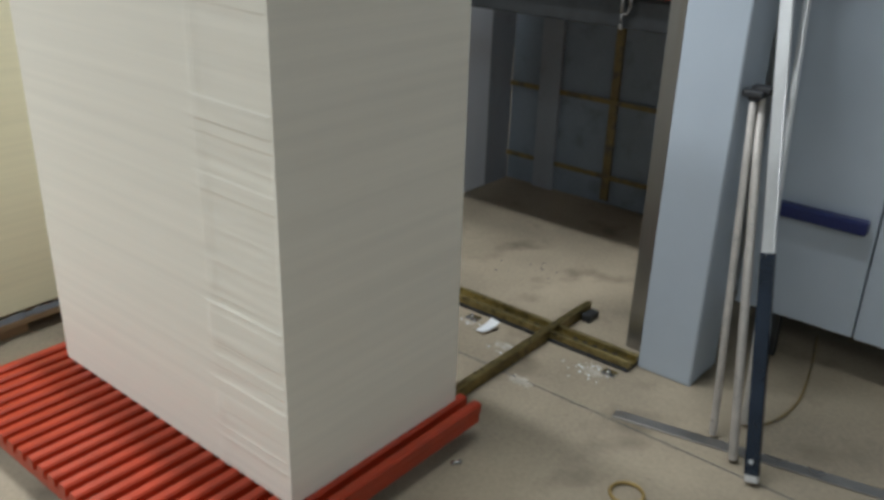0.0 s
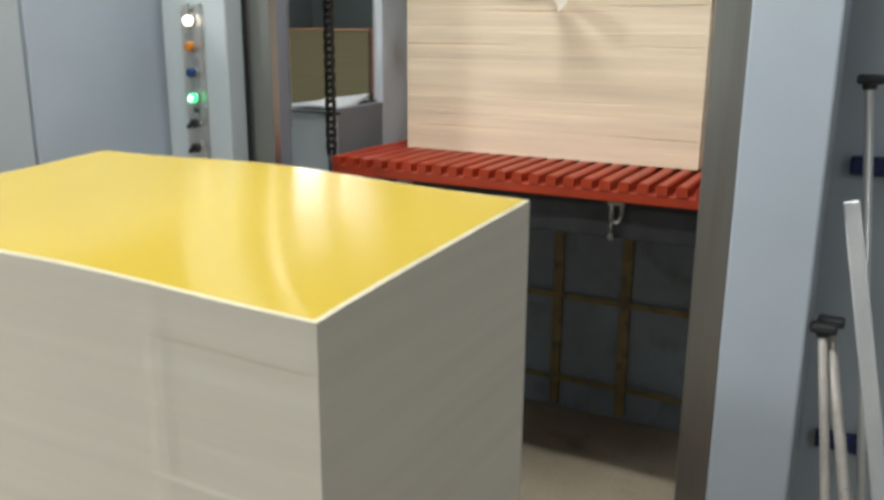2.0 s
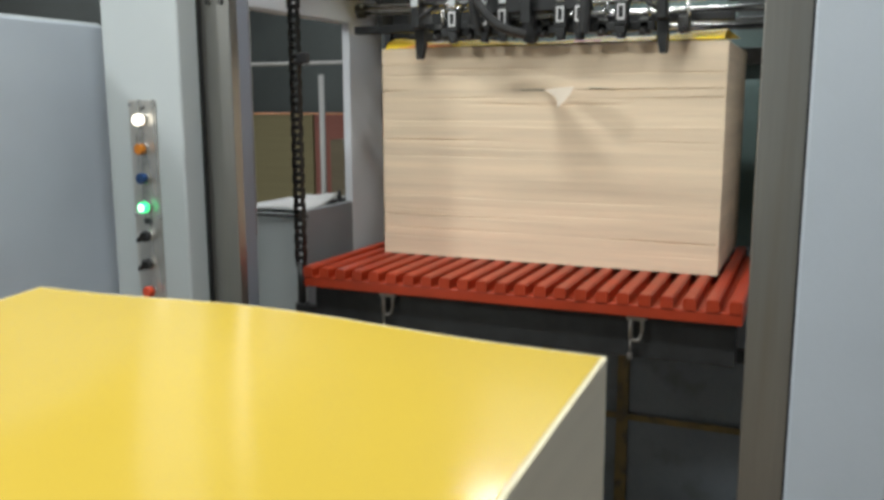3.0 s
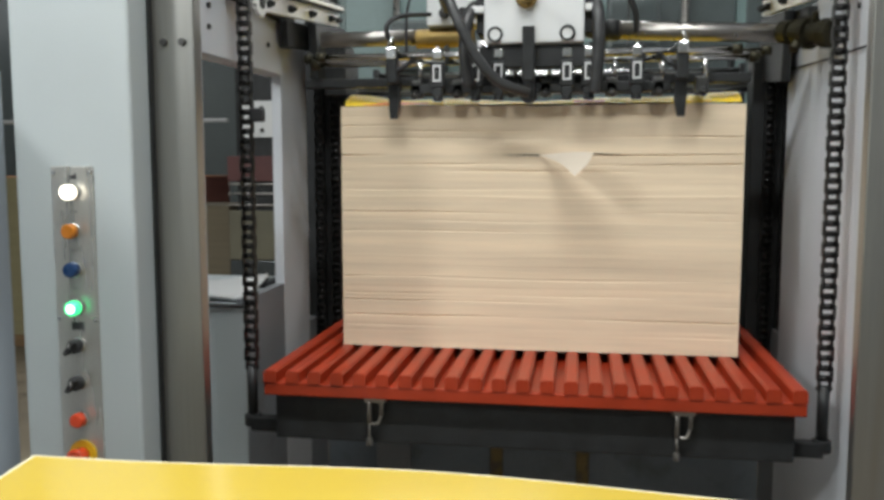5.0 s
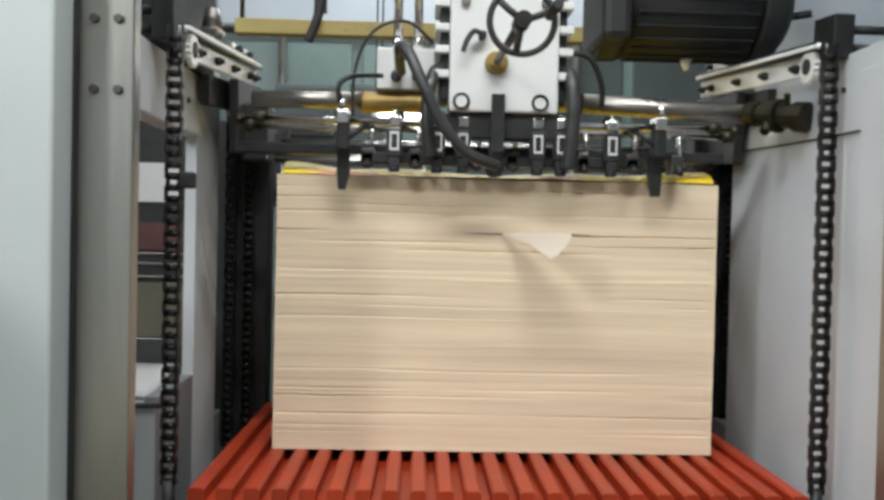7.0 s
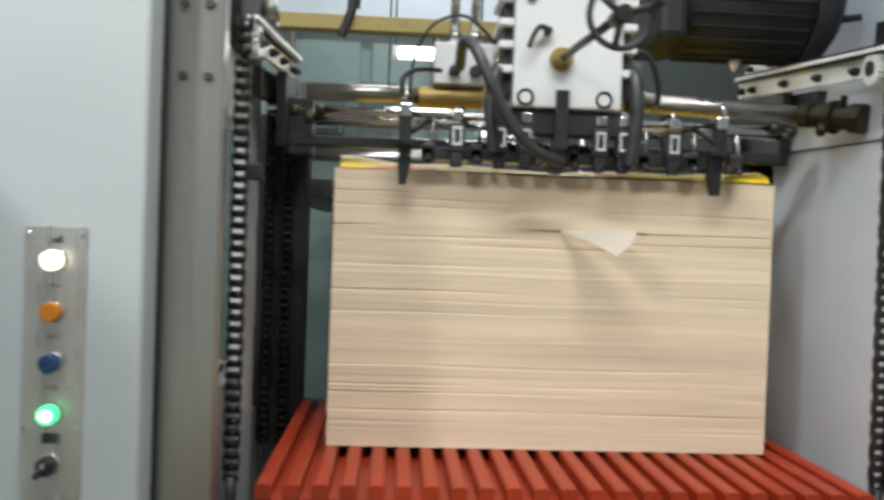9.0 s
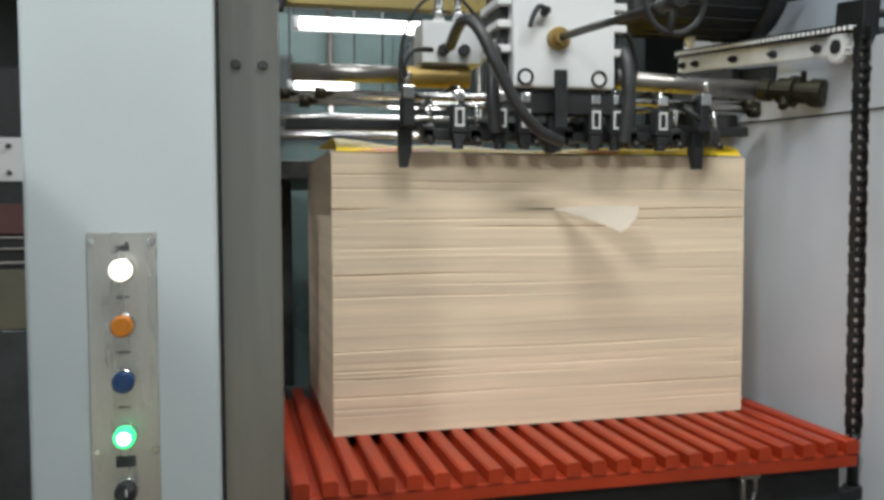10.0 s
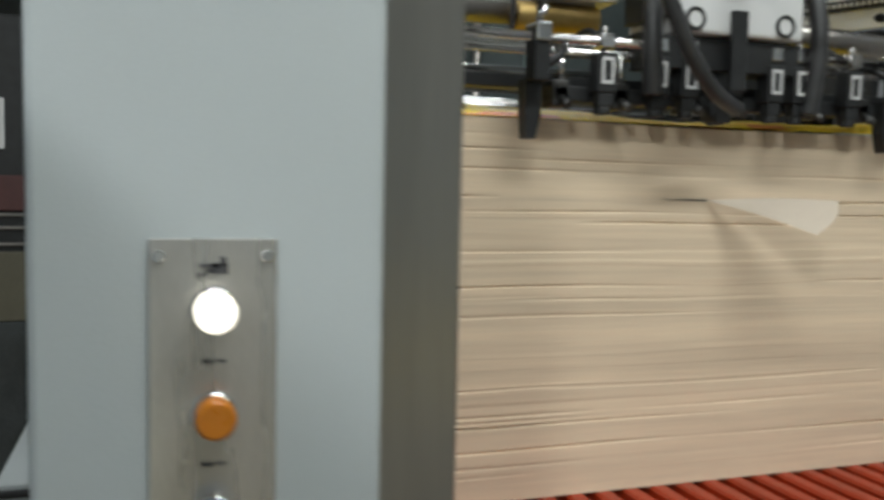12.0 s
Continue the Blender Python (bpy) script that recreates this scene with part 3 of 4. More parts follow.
def lift_bracket(x, s):
    """Sprocket carrier that runs back along the side of the feeder."""
    b = thing("sprocket_carrier", x, 0.2, 2.12, "bright steel sprocket carrier with a greasy drive chain", "machine part", "sprocket carriers")
    part("plate", B((x - 0.006, x + 0.006, -0.19, 0.62, 2.132, 2.186), bevel=0.003), BRIGHT, b, "bright steel plate")
    part("back_plate", B((x - s * 0.018 - 0.003, x - s * 0.018 + 0.003, 0.40, 0.63, 2.130, 2.236), bevel=0.002), BRIGHT, b, "bright steel back plate")
    part("rail", B((x - s * 0.036 - 0.012, x - s * 0.036 + 0.012, 0.16, 0.66, 2.05, 2.128), (x - 0.006, x + 0.02, 0.30, 0.64, 1.93, 2.128), bevel=0.003), BLACK, b, "black greasy rail")
    bm = bmesh.new()
    for i in range(44):
        y = -0.21 + i * 0.0188
        c = x + s * 0.0155
        for e in (-0.007, 0.007):
            box(bm, c + e - 0.0015, c + e + 0.0015, y + (0.001 if i % 2 else 0), y + 0.0175, 2.179, 2.201, 0.0, mi=0)
        rod(bm, (c - 0.012, y, 2.190), (c + 0.012, y, 2.190), 0.0055, 8, mi=1)
    part("drive_chain", bm, [BLACK, BRIGHT], b, "greasy drive chain with bright pins")
    for y in (-0.08, 0.10, 0.29, 0.50, 0.58):
        bm = bmesh.new()
        rod(bm, (x + s * 0.006, y, 2.153), (x + s * 0.020, y, 2.153), 0.0105, 6)
        rod(bm, (x + s * 0.020, y, 2.153), (x + s * 0.028, y, 2.153), 0.006, 8)
        part("bolt", bm, BLACK, b)
    for y in (0.43, 0.58):
        bm = bmesh.new()
        rod(bm, (x - s * 0.014, y, 2.222), (x + s * 0.006, y, 2.222), 0.009, 8)
        part("bolt", bm, BLACK, b)
    if s == 1:
        bm = bmesh.new()
        box(bm, x - 0.012, x + 0.03, 0.02, 0.10, 2.2115, 2.225, 0.003)
        rod(bm, (x + 0.008, 0.06, 2.225), (x + 0.008, 0.06, 2.275), 0.026, 14, r2=0.015)
        part("oil_cup", bm, TUBESTEEL, b, "dull grey oil cup")
    bm = bmesh.new()
    n = 18
    pts = []
    for i in range(n * 2):
        r = 0.039 if i % 2 else 0.031
        a = math.pi * i / n
        pts.append((r * math.cos(a), r * math.sin(a)))
    prism(bm, pts, -0.006, 0.006)
    rod(bm, (0, -0.010, 0), (0, 0.010, 0), 0.017, 16, mi=1)
    bmesh.ops.transform(bm, matrix=pose(x + s * 0.018, -0.165, 2.150, 0, 0, 90), verts=bm.verts)
    part("sprocket", bm, [BRIGHT, BLACK], b, "toothed steel sprocket")
    a, c = sorted((x - s * 0.009, x - s * 0.055))
    part("end_block", B((a, c, -0.21, -0.11, 2.165, 2.26), bevel=0.004), BLACK, b, "black end bearing block")
    for z in (2.19, 2.23):
        bm = bmesh.new()
        rod(bm, (x + s * -0.055, -0.18, z), (x - s * 0.20, -0.18, z), 0.010, 12)
        part("tie_rod", bm, BLACK, b)
    b.location.z += 0.013
    b.rotation_euler.x = radians(5.3)
    return b


lift_bracket(-0.178, 1)
lift_bracket(1.205, -1)

# ---- feeder head ----
head = thing("suction_feeder", 0.525, 0.0, 1.88, "suction feeder head with white housing, hoses and black suckers", "machine part")
bm = bmesh.new()
box(bm, 0.398, 0.645, -0.10, 0.06, 2.022, 2.30, 0.006)
housing = part("housing", bm, WHITE, head, "white painted gear housing")
for s, xs in ((-1, 0.398), (1, 0.645)):
    for z in (2.10, 2.155, 2.205, 2.26):
        a, b = sorted((xs + s * 0.001, xs + s * 0.034))
        part("flange", B((a, b, -0.09, 0.05, z, z + 0.017)), WHITE, housing)
    a, b = sorted((xs + s * 0.001, xs + s * 0.022))
    part("spacer", B((a, b, -0.07, 0.04, 2.05, 2.30)), BLACK, housing)
for x in (0.432, 0.612):
    bm = bmesh.new()
    rod(bm, (x, -0.100, 2.268), (x, -0.110, 2.268), 0.011, 12, bevel=0.002)
    part("bolt", bm, TUBESTEEL, housing, "grey bolt head")
for x in (0.426, 0.604):
    bm = bmesh.new()
    ring(bm, (x, -0.104, 2.044), (0, 1, 0), 0.0165, 0.0032)
    rod(bm, (x, -0.104, 2.044), (x, -0.099, 2.044), 0.013, 14, mi=1)
    part("eye_ring", bm, [BLACK, WHITE], housing, "black eye ring")
bm = bmesh.new()
rod(bm, (0.503, -0.118, 2.131), (0.503, -0.098, 2.131), 0.026, 22, bevel=0.003)
rod(bm, (0.503, -0.135, 2.131), (0.503, -0.118, 2.131), 0.017, 18)
part("bushing", bm, BRASS, housing, "brass shaft bushing")
bm = bmesh.new()
rod(bm, (0.503, -0.13, 2.131), (0.498, -0.66, 2.092), 0.0085, 14)
rod(bm, (0.4985, -0.60, 2.096), (0.498, -0.665, 2.092), 0.014, 14)
part("drive_shaft", bm, DARKSTEEL, head, "long dark steel adjusting shaft")
bm = bmesh.new()
ring(bm, (0.498, -0.645, 2.093), (0, 1, 0.07), 0.053, 0.0055, 24)
for a in (20, 140, 260):
    rod(bm, (0.498, -0.645, 2.093), (0.498 + 0.052 * math.cos(radians(a)), -0.645, 2.093 + 0.052 * math.sin(radians(a))), 0.006, 10)
rod(bm, (0.540, -0.655, 2.10), (0.546, -0.715, 2.104), 0.009, 12, bevel=0.002)
part("handwheel", bm, RUBBER, head, "black spoked handwheel")
bm = bmesh.new()
rod(bm, (0.470, -0.10, 2.19), (0.470, -0.125, 2.19), 0.009, 12)
hose(bm, [(0.470, -0.122, 2.19), (0.450, -0.128, 2.196), (0.435, -0.130, 2.175), (0.426, -0.132, 2.150)], 0.006, 10)
part("clamp_lever", bm, RUBBER, housing, "black clamping lever")
part("guide_key", B((0.494, 0.524, -0.112, -0.101, 1.93, 2.062)), BLACK, housing, "black guide key")
bm = bmesh.new()
for b in ((-0.10, 1.06, 0.0, 0.04, 1.928, 1.952), (0.20, 0.86, -0.05, -0.005, 1.905, 1.93), (0.36, 0.68, -0.085, -0.01, 1.965, 2.018)):
    box(bm, *b)
part("carrier_bar", bm, BLACK, head, "black sucker carrier bar")
for y, z, r, x0, x1 in ((-0.075, 2.0, 0.0075, -0.03, 1.01), (-0.02, 1.988, 0.0085, -0.06, 1.06), (0.04, 2.010, 0.007, -0.10, 1.10)):
    bm = bmesh.new()
    rod(bm, (x0, y, z), (x1, y, z), r, 14)
    for xe in (x0, x1):
        rod(bm, (xe - 0.012, y, z), (xe + 0.012, y, z), r + 0.006, 12, mi=1)
    part("guide_rod", bm, [CHROME, VALVEMETAL], head, "chromed guide rod")


def sucker(x):
    bm = bmesh.new()
    box(bm, x - 0.017, x + 0.017, -0.088, -0.055, 1.918, 1.982, 0.003)
    box(bm, x - 0.013, x + 0.013, -0.085, -0.060, 1.895, 1.918, 0.003)
    rod(bm, (x, -0.072, 1.884), (x, -0.072, 1.896), 0.013, 14, bevel=0.002)
    hose(bm, [(x + 0.01, -0.06, 1.975), (x + 0.02, -0.03, 2.0), (x + 0.012, 0.0, 2.03), (x, 0.05, 2.02)], 0.006, 8)
    body = part("sucker", bm, BLACK, head, "black suction foot with white scale plate")
    bm = bmesh.new()
    for b in ((x - 0.0105, x - 0.0065, 1.932, 1.974), (x + 0.0065, x + 0.0105, 1.932, 1.974), (x - 0.0065, x + 0.0065, 1.932, 1.937), (x - 0.0065, x + 0.0065, 1.969, 1.974)):
        box(bm, b[0], b[1], -0.0905, -0.0882, b[2], b[3], 0.0005)
    part("scale_plate", bm, WHITE, body, "white scale frame")
    bm = bmesh.new()
    box(bm, x - 0.012, x + 0.012, -0.09, -0.06, 1.988, 2.012, 0.003)
    rod(bm, (x, -0.075, 2.012), (x, -0.075, 2.024), 0.005, 10)
    part("clamp", bm, CHROME, body, "bright rod clamp")


for x in (0.277, 0.375, 0.433, 0.604, 0.658, 0.774):
    sucker(x)
for x, s in ((0.160, 1), (0.882, -1)):
    bm = bmesh.new()
    box(bm, x - 0.014, x + 0.014, -0.095, -0.055, 1.93, 2.015, 0.004)
    prism(bm, [(x - 0.015, 1.935), (x + 0.015, 1.935), (x + 0.014, 1.88), (x + 0.008 - s * 0.003, 1.842), (x - 0.008 - s * 0.003, 1.842), (x - 0.014, 1.88)], -0.062, -0.035)
    hose(bm, [(x, -0.08, 1.95), (x + s * 0.03, -0.09, 1.97), (x + s * 0.05, -0.06, 1.99), (x + s * 0.06, 0.0, 2.0)], 0.007, 8)
    finger = part("separating_finger", bm, BLACK, head, "black sheet separating finger")
    bm = bmesh.new()
    box(bm, x - 0.013, x + 0.013, -0.10, -0.05, 1.99, 2.02, 0.003)
    rod(bm, (x - s * 0.008, -0.09, 2.02), (x + s * 0.004, -0.095, 2.045), 0.006, 10)
    part("clamp", bm, CHROME, finger, "bright rod clamp")
# blower nozzles and small fittings between the suckers
for x in (0.215, 0.325, 0.465, 0.55, 0.715, 0.83, 0.935):
    bm = bmesh.new()
    box(bm, x - 0.015, x + 0.015, -0.05, 0.0, 1.896, 1.94, 0.004)
    rod(bm, (x, -0.048, 1.91), (x, -0.075, 1.895), 0.007, 10)
    rod(bm, (x + 0.008, -0.03, 1.94), (x + 0.008, -0.03, 1.985), 0.006, 10, mi=1)
    part("blower_nozzle", bm, [DARKSTEEL, CHROME], head, "oily steel blower nozzle")
# presser foot in the middle
bm = bmesh.new()
rod(bm, (0.508, -0.07, 1.899), (0.508, -0.035, 1.899), 0.022, 20, bevel=0.004)
box(bm, 0.494, 0.524, -0.075, -0.045, 1.88, 1.97, 0.003)
part("presser_foot", bm, BLACK, head, "black round presser foot")
# cross tube with brass sleeve
bm = bmesh.new()
rod(bm, (-0.08, 0.10, 2.068), (0.19, 0.10, 2.070), 0.021, 22)
part("cross_tube", bm, TUBESTEEL, head, "grey steel cross tube")
bm = bmesh.new()
rod(bm, (0.19, 0.10, 2.066), (0.35, 0.10, 2.068), 0.026, 22, bevel=0.003)
part("sleeve", bm, BRASS, head, "brass sleeve")
bm = bmesh.new()
rod(bm, (0.66, 0.10, 2.080), (1.247, 0.10, 2.0555), 0.0245, 22)
rod(bm, (0.70, 0.10, 2.0785), (0.735, 0.10, 2.077), 0.028, 22, mi=1)
part("cross_tube", bm, [TUBESTEEL, BLACK], head, "grey steel cross tube")
bm = bmesh.new()
a, b = Vector((1.150, 0.085, 2.060)), Vector((1.240, -0.055, 2.035))
lathe(bm, a, b, ((0, 0.030), (0.17, 0.030), (0.18, 0.022), (0.29, 0.022), (0.30, 0.034), (0.47, 0.034), (0.48, 0.041), (0.55, 0.041), (0.56, 0.030), (0.79, 0.030), (0.80, 0.036), (0.97, 0.036), (1, 0.030)), 18)
valve = part("valve", bm, [VALVEMETAL], head, "greasy brass valve on the tube end")
for u, off, r in ((0.4, (-0.03, -0.03, -0.045), 0.012), (0.65, (-0.01, -0.02, 0.05), 0.008)):
    bm = bmesh.new()
    rod(bm, a + (b - a) * u, a + (b - a) * u + Vector(off), r, 12, bevel=0.002)
    part("valve_stem", bm, VALVEMETAL, valve)
part("slide_block", B((-0.165, -0.095, 0.40, 0.52, 1.94, 2.10), bevel=0.006), BLACK, head, "black greasy slide block")
# valve box with pipes
bm = bmesh.new()
box(bm, 0.225, 0.375, 0.06, 0.16, 2.095, 2.195, 0.004)
vbox = part("valve_box", bm, WHITE, head, "white painted valve box")
for x in (0.275, 0.325):
    bm = bmesh.new()
    rod(bm, (x, 0.059, 2.125), (x, 0.04, 2.125), 0.014, 16, bevel=0.002)
    part("port", bm, RUBBER, vbox, "black rubber port")
for x in (0.275, 0.325):
    bm = bmesh.new()
    rod(bm, (x, 0.10, 2.196), (x, 0.10, 2.60), 0.011, 14)
    rod(bm, (x, 0.10, 2.20), (x, 0.10, 2.225), 0.015, 14)
    part("pipe", bm, CHROME, vbox, "bright steel pipe")
for pts, r, lab in (
        ([(0.285, 0.03, 2.13), (0.285, -0.08, 2.165), (0.305, -0.13, 2.145), (0.345, -0.15, 2.06), (0.385, -0.15, 1.985), (0.44, -0.14, 1.925), (0.51, -0.11, 1.90)], 0.0125, "grey ribbed vacuum hose"),
        ([(0.40, -0.02, 2.09), (0.375, -0.06, 2.12), (0.355, -0.09, 2.08), (0.350, -0.10, 2.00), (0.360, -0.09, 1.92)], 0.015, "grey ribbed vacuum hose"),
        ([(0.65, -0.02, 2.09), (0.668, -0.06, 2.12), (0.678, -0.09, 2.09), (0.680, -0.10, 2.00), (0.672, -0.09, 1.90)], 0.015, "grey ribbed vacuum hose"),
        ([(0.69, 0.05, 2.19), (0.74, 0.04, 2.18), (0.775, 0.06, 2.12), (0.78, 0.08, 2.07)], 0.007, "thin black air line"),
        ([(0.375, 0.08, 2.20), (0.30, 0.05, 2.255), (0.22, 0.04, 2.23), (0.175, 0.05, 2.14), (0.17, 0.06, 2.0)], 0.004, "thin black air line"),
        ([(0.16, -0.08, 2.02), (0.15, -0.10, 2.07), (0.18, -0.07, 2.10), (0.24, 0.03, 2.12)], 0.006, "thin black air line")):
    bm = bmesh.new()
    hose(bm, pts, r, 12, 8 if r < 0.01 else 16, rib=0.0 if r < 0.01 else 0.10)
    part("hose", bm, RUBBER if r < 0.01 else HOSEGREY, head, lab)

# drive motor above the head
motor = thing("drive_motor", 1.07, 0.27, 2.2, "large black electric motor over the feeder", "motor")
bm = bmesh.new()
rod(bm, (0.86, 0.27, 2.385), (1.20, 0.27, 2.385), 0.158, 48)
part("body", bm, MOTORBLACK, motor)
for i in range(13):
    a = radians(192 + i * 13)
    bm = bmesh.new()
    box(bm, 0.88, 1.19, -0.003, 0.003, -0.010, 0.0, 0.001)
    bmesh.ops.transform(bm, matrix=pose(0, 0.27 + 0.163 * math.cos(a), 2.385 + 0.163 * math.sin(a)) @ Matrix.Rotation(a - math.pi / 2, 4, "X"), verts=bm.verts)
    part("fin", bm, MOTORBLACK, motor)
bm = bmesh.new()
rod(bm, (1.2005, 0.27, 2.385), (1.255, 0.27, 2.385), 0.166, 48, bevel=0.006)
rod(bm, (1.255, 0.27, 2.385), (1.292, 0.27, 2.385), 0.164, 48, r2=0.115, bevel=0.008)
part("fan_cowl", bm, MOTORBLACK, motor, "black motor fan cowl")
# small bright cone on the underside of the motor
bm = bmesh.new()
rod(bm, (1.045, 0.27, 2.234), (1.045, 0.27, 2.200), 0.020, 14, r2=0.006)
part("underside_cone", bm, BRIGHT, motor, "small white cone under the motor")
bm = bmesh.new()
rod(bm, (0.80, 0.27, 2.385), (0.86, 0.27, 2.385), 0.165, 40, bevel=0.01)
box(bm, 0.785, 0.86, 0.10, 0.40, 2.24, 2.50, 0.02)
part("end_bell", bm, MOTORBLACK, motor, "black gear end of the motor")
bm = bmesh.new()
rod(bm, (1.28, 0.20, 2.33), (1.34, 0.17, 2.335), 0.010, 10)
part("lever", bm, MOTORBLACK, motor)
bm = bmesh.new()
box(bm, 0.62, 1.2, 0.20, 0.40, 2.56, 2.62, 0.005)
box(bm, 1.0, 1.14, 0.22, 0.34, 2.53, 2.562, 0.005)
part("mount", bm, MOTORBLACK, motor, "black motor mounting beam")

# ---- control panel on the column ----
panel = part("control_plate", B((-0.416, -0.324, -0.6935, -0.6905, 1.07, 1.721), bevel=0.001), PLATE, frame_thing, "brushed steel push-button plate")
panel.location.y = 0.0145
for z in (1.708, 1.411, 1.085):
    for x in (-0.409, -0.331):
        bm = bmesh.new()
        rod(bm, (x, -0.6936, z), (x, -0.6965, z), 0.0048, 12, bevel=0.001)
        part("screw", bm, CHROME, panel)


def button(z, mats, label, r=0.0150, out=0.026, selector=False):
    x = -0.370
    bm = bmesh.new()
    rod(bm, (x, -0.6936, z), (x, -0.702, z), 0.0165, 26, bevel=0.0015, mi=1)
    rod(bm, (x, -0.702, z), (x, -0.6936 - out, z), r, 26, bevel=0.003, mi=0)
    if selector:
        t = bmesh.new()
        box(t, -0.0045, 0.0045, -0.009, 0.009, -0.016, 0.016, 0.002)
        bmesh.ops.transform(t, matrix=pose(x, -0.6936 - out - 0.007, z) @ Matrix.Rotation(radians(35), 4, "Y"), verts=t.verts)
        merge(bm, t)
        box(bm, x + 0.003, x + 0.005, -0.738, -0.7365, z + 0.002, z + 0.012, 0.0, mi=2)
    part("button", bm, mats, panel, label)


button(1.669, [LAMPWHITE, CHROME], "lit white push button")
button(1.591, [ORANGE, CHROME], "orange push button")
button(1.513, [BLUE, CHROME], "blue push button")
button(1.357, [RUBBER, CHROME, WHITE], "black selector switch", selector=True)
button(1.280, [RUBBER, CHROME, WHITE], "black selector switch", selector=True)
button(1.203, [REDBTN, CHROME], "red push button")
bm = bmesh.new()
rod(bm, (-0.370, -0.6936, 1.435), (-0.370, -0.702, 1.435), 0.0165, 26, bevel=0.0015, mi=2)
rod(bm, (-0.370, -0.702, 1.435), (-0.370, -0.7195, 1.435), 0.0150, 26, bevel=0.003, mi=0)
rod(bm, (-0.370, -0.7195, 1.435), (-0.370, -0.7205, 1.435), 0.0095, 22, mi=1)
part("button", bm, [LAMPGREEN, LAMPGREENCORE, CHROME], panel, "lit green push button")
bm = bmesh.new()
rod(bm, (-0.370, -0.6936, 1.127), (-0.370, -0.698, 1.127), 0.030, 26, mi=1)
rod(bm, (-0.370, -0.698, 1.127), (-0.370, -0.718, 1.127), 0.015, 26, mi=0)
rod(bm, (-0.370, -0.718, 1.127), (-0.370, -0.730, 1.127), 0.020, 26, bevel=0.004, mi=0)
part("button", bm, [REDBTN, YELBTN], panel, "red emergency stop on a yellow disc")
bm = bmesh.new()
for z in (1.630, 1.552, 1.474):
    box(bm, -0.379, -0.370, -0.6945, -0.6934, z - 0.0015, z + 0.0015, 0)
    box(bm, -0.368, -0.3615, -0.6945, -0.6934, z - 0.001, z + 0.001, 0)
box(bm, -0.384, -0.357, -0.6945, -0.6934, 1.388, 1.404, 0)
for x, z, w, h in ((-0.366, 1.699, 0.006, 0.004), (-0.3635, 1.7045, 0.002, 0.003), (-0.373, 1.701, 0.008, 0.0012), (-0.379, 1.6945, 0.004, 0.001), (-0.3735, 1.6975, 0.003, 0.0015)):
    box(bm, x - w, x + w, -0.6945, -0.6934, z - h, z + h, 0)
part("engraved_mark", bm, INK, panel, "dark engraved symbols", "stuff")

# ---- control cabinet beside the column ----
cab = thing("electrical_cabinet", -0.95, -1.1, 0, "blue-grey painted control cabinet beside the feeder", "cabinet")
part("body", B((-1.3, -0.645, -1.62, -0.525, 0.0, 1.94), bevel=0.006), GREY, cab)
part("door", B((-0.644, -0.62, -1.075, -0.53, 0.08, 1.93), bevel=0.005), BLUEGREY, cab, "blue-grey cabinet door")
part("door", B((-0.644, -0.62, -1.61, -1.085, 0.08, 1.93), bevel=0.005), GREY, cab, "pale grey cabinet door")
bm = bmesh.new()
box(bm, -0.6195, -0.6165, -1.333, -1.278, 1.345, 1.430, 0.0005)
box(bm, -0.6164, -0.6158, -1.320, -1.300, 1.372, 1.412, 0, mi=1)
box(bm, -0.6164, -0.6158, -1.297, -1.287, 1.360, 1.385, 0, mi=2)
part("warning_sticker", bm, [YELBTN, REDBTN, INK], cab, "yellow and red warning sticker")

# ---- cream stack by the wall ----
cream = thing("wrapped_board_stack", -0.90, -1.95, 0, "cream board stack on a rough wooden pallet", "paper stack", "board stacks")
part("board_block", B((-1.36, -0.455, -2.26, -1.66, 0.088, 1.15), bevel=0.004), CREAM, cream)
for y in (-2.21, -1.96, -1.72):
    part("bearer", B((-1.36, -0.46, y - 0.05, y + 0.05, 0.0, 0.048)), WOOD, cream)
for i in range(7):
    x = -1.32 + i * 0.140
    part("deck_board", B((x - 0.055, x + 0.055, -2.27, -1.65, 0.0485, 0.072)), WOOD, cream)
# dark wavy strip drawn for the dark gap under the boards
bm = bmesh.new()
lip = [[bm.verts.new((x, -2.27 + 0.62 * i / 24, 0.073 + 0.012 * k + 0.006 * noise.noise((i * 0.6, k * 3.0, 2.0)))) for i in range(25)] for k, x in ((0, -0.425), (1, -0.448))]
for i in range(24):
    bm.faces.new((lip[0][i], lip[0][i + 1], lip[1][i + 1], lip[1][i]))
part("foot_strip", bm, INK, cream, "dark strip with a wavy edge at the foot of the boards")

# ---- guard on the other side ----
guard = thing("side_guard", 1.9, -0.25, 0, "pale blue-grey sheet-metal guard with navy rails", "guard")
part("panel", B((1.425, 1.822, -0.27, -0.23, 0.165, 2.6), bevel=0.005), BLUEGREY, guard, "blue-grey sheet-metal panel")
part("panel", B((1.828, 2.7, -0.275, -0.235, 0.165, 2.6), bevel=0.005), BLUEGREY, guard, "blue-grey sheet-metal panel")
for z in (0.552, 1.32):
    bm = bmesh.new()
    box(bm, 1.49, 1.80, -0.312, -0.272, z - 0.024, z + 0.024, 0.008)
    part("rail", bm, NAVY, guard, "navy plastic rub rail")
for x in (1.56, 2.6):
    part("leg", B((x - 0.03, x + 0.03, -0.265, -0.235, 0.0, 0.164)), BLACK, guard)
part("plinth", B((1.41, 2.7, 0.25, 0.29, 0.0, 2.6)), BLACK, guard, "dark machine body behind the guard")


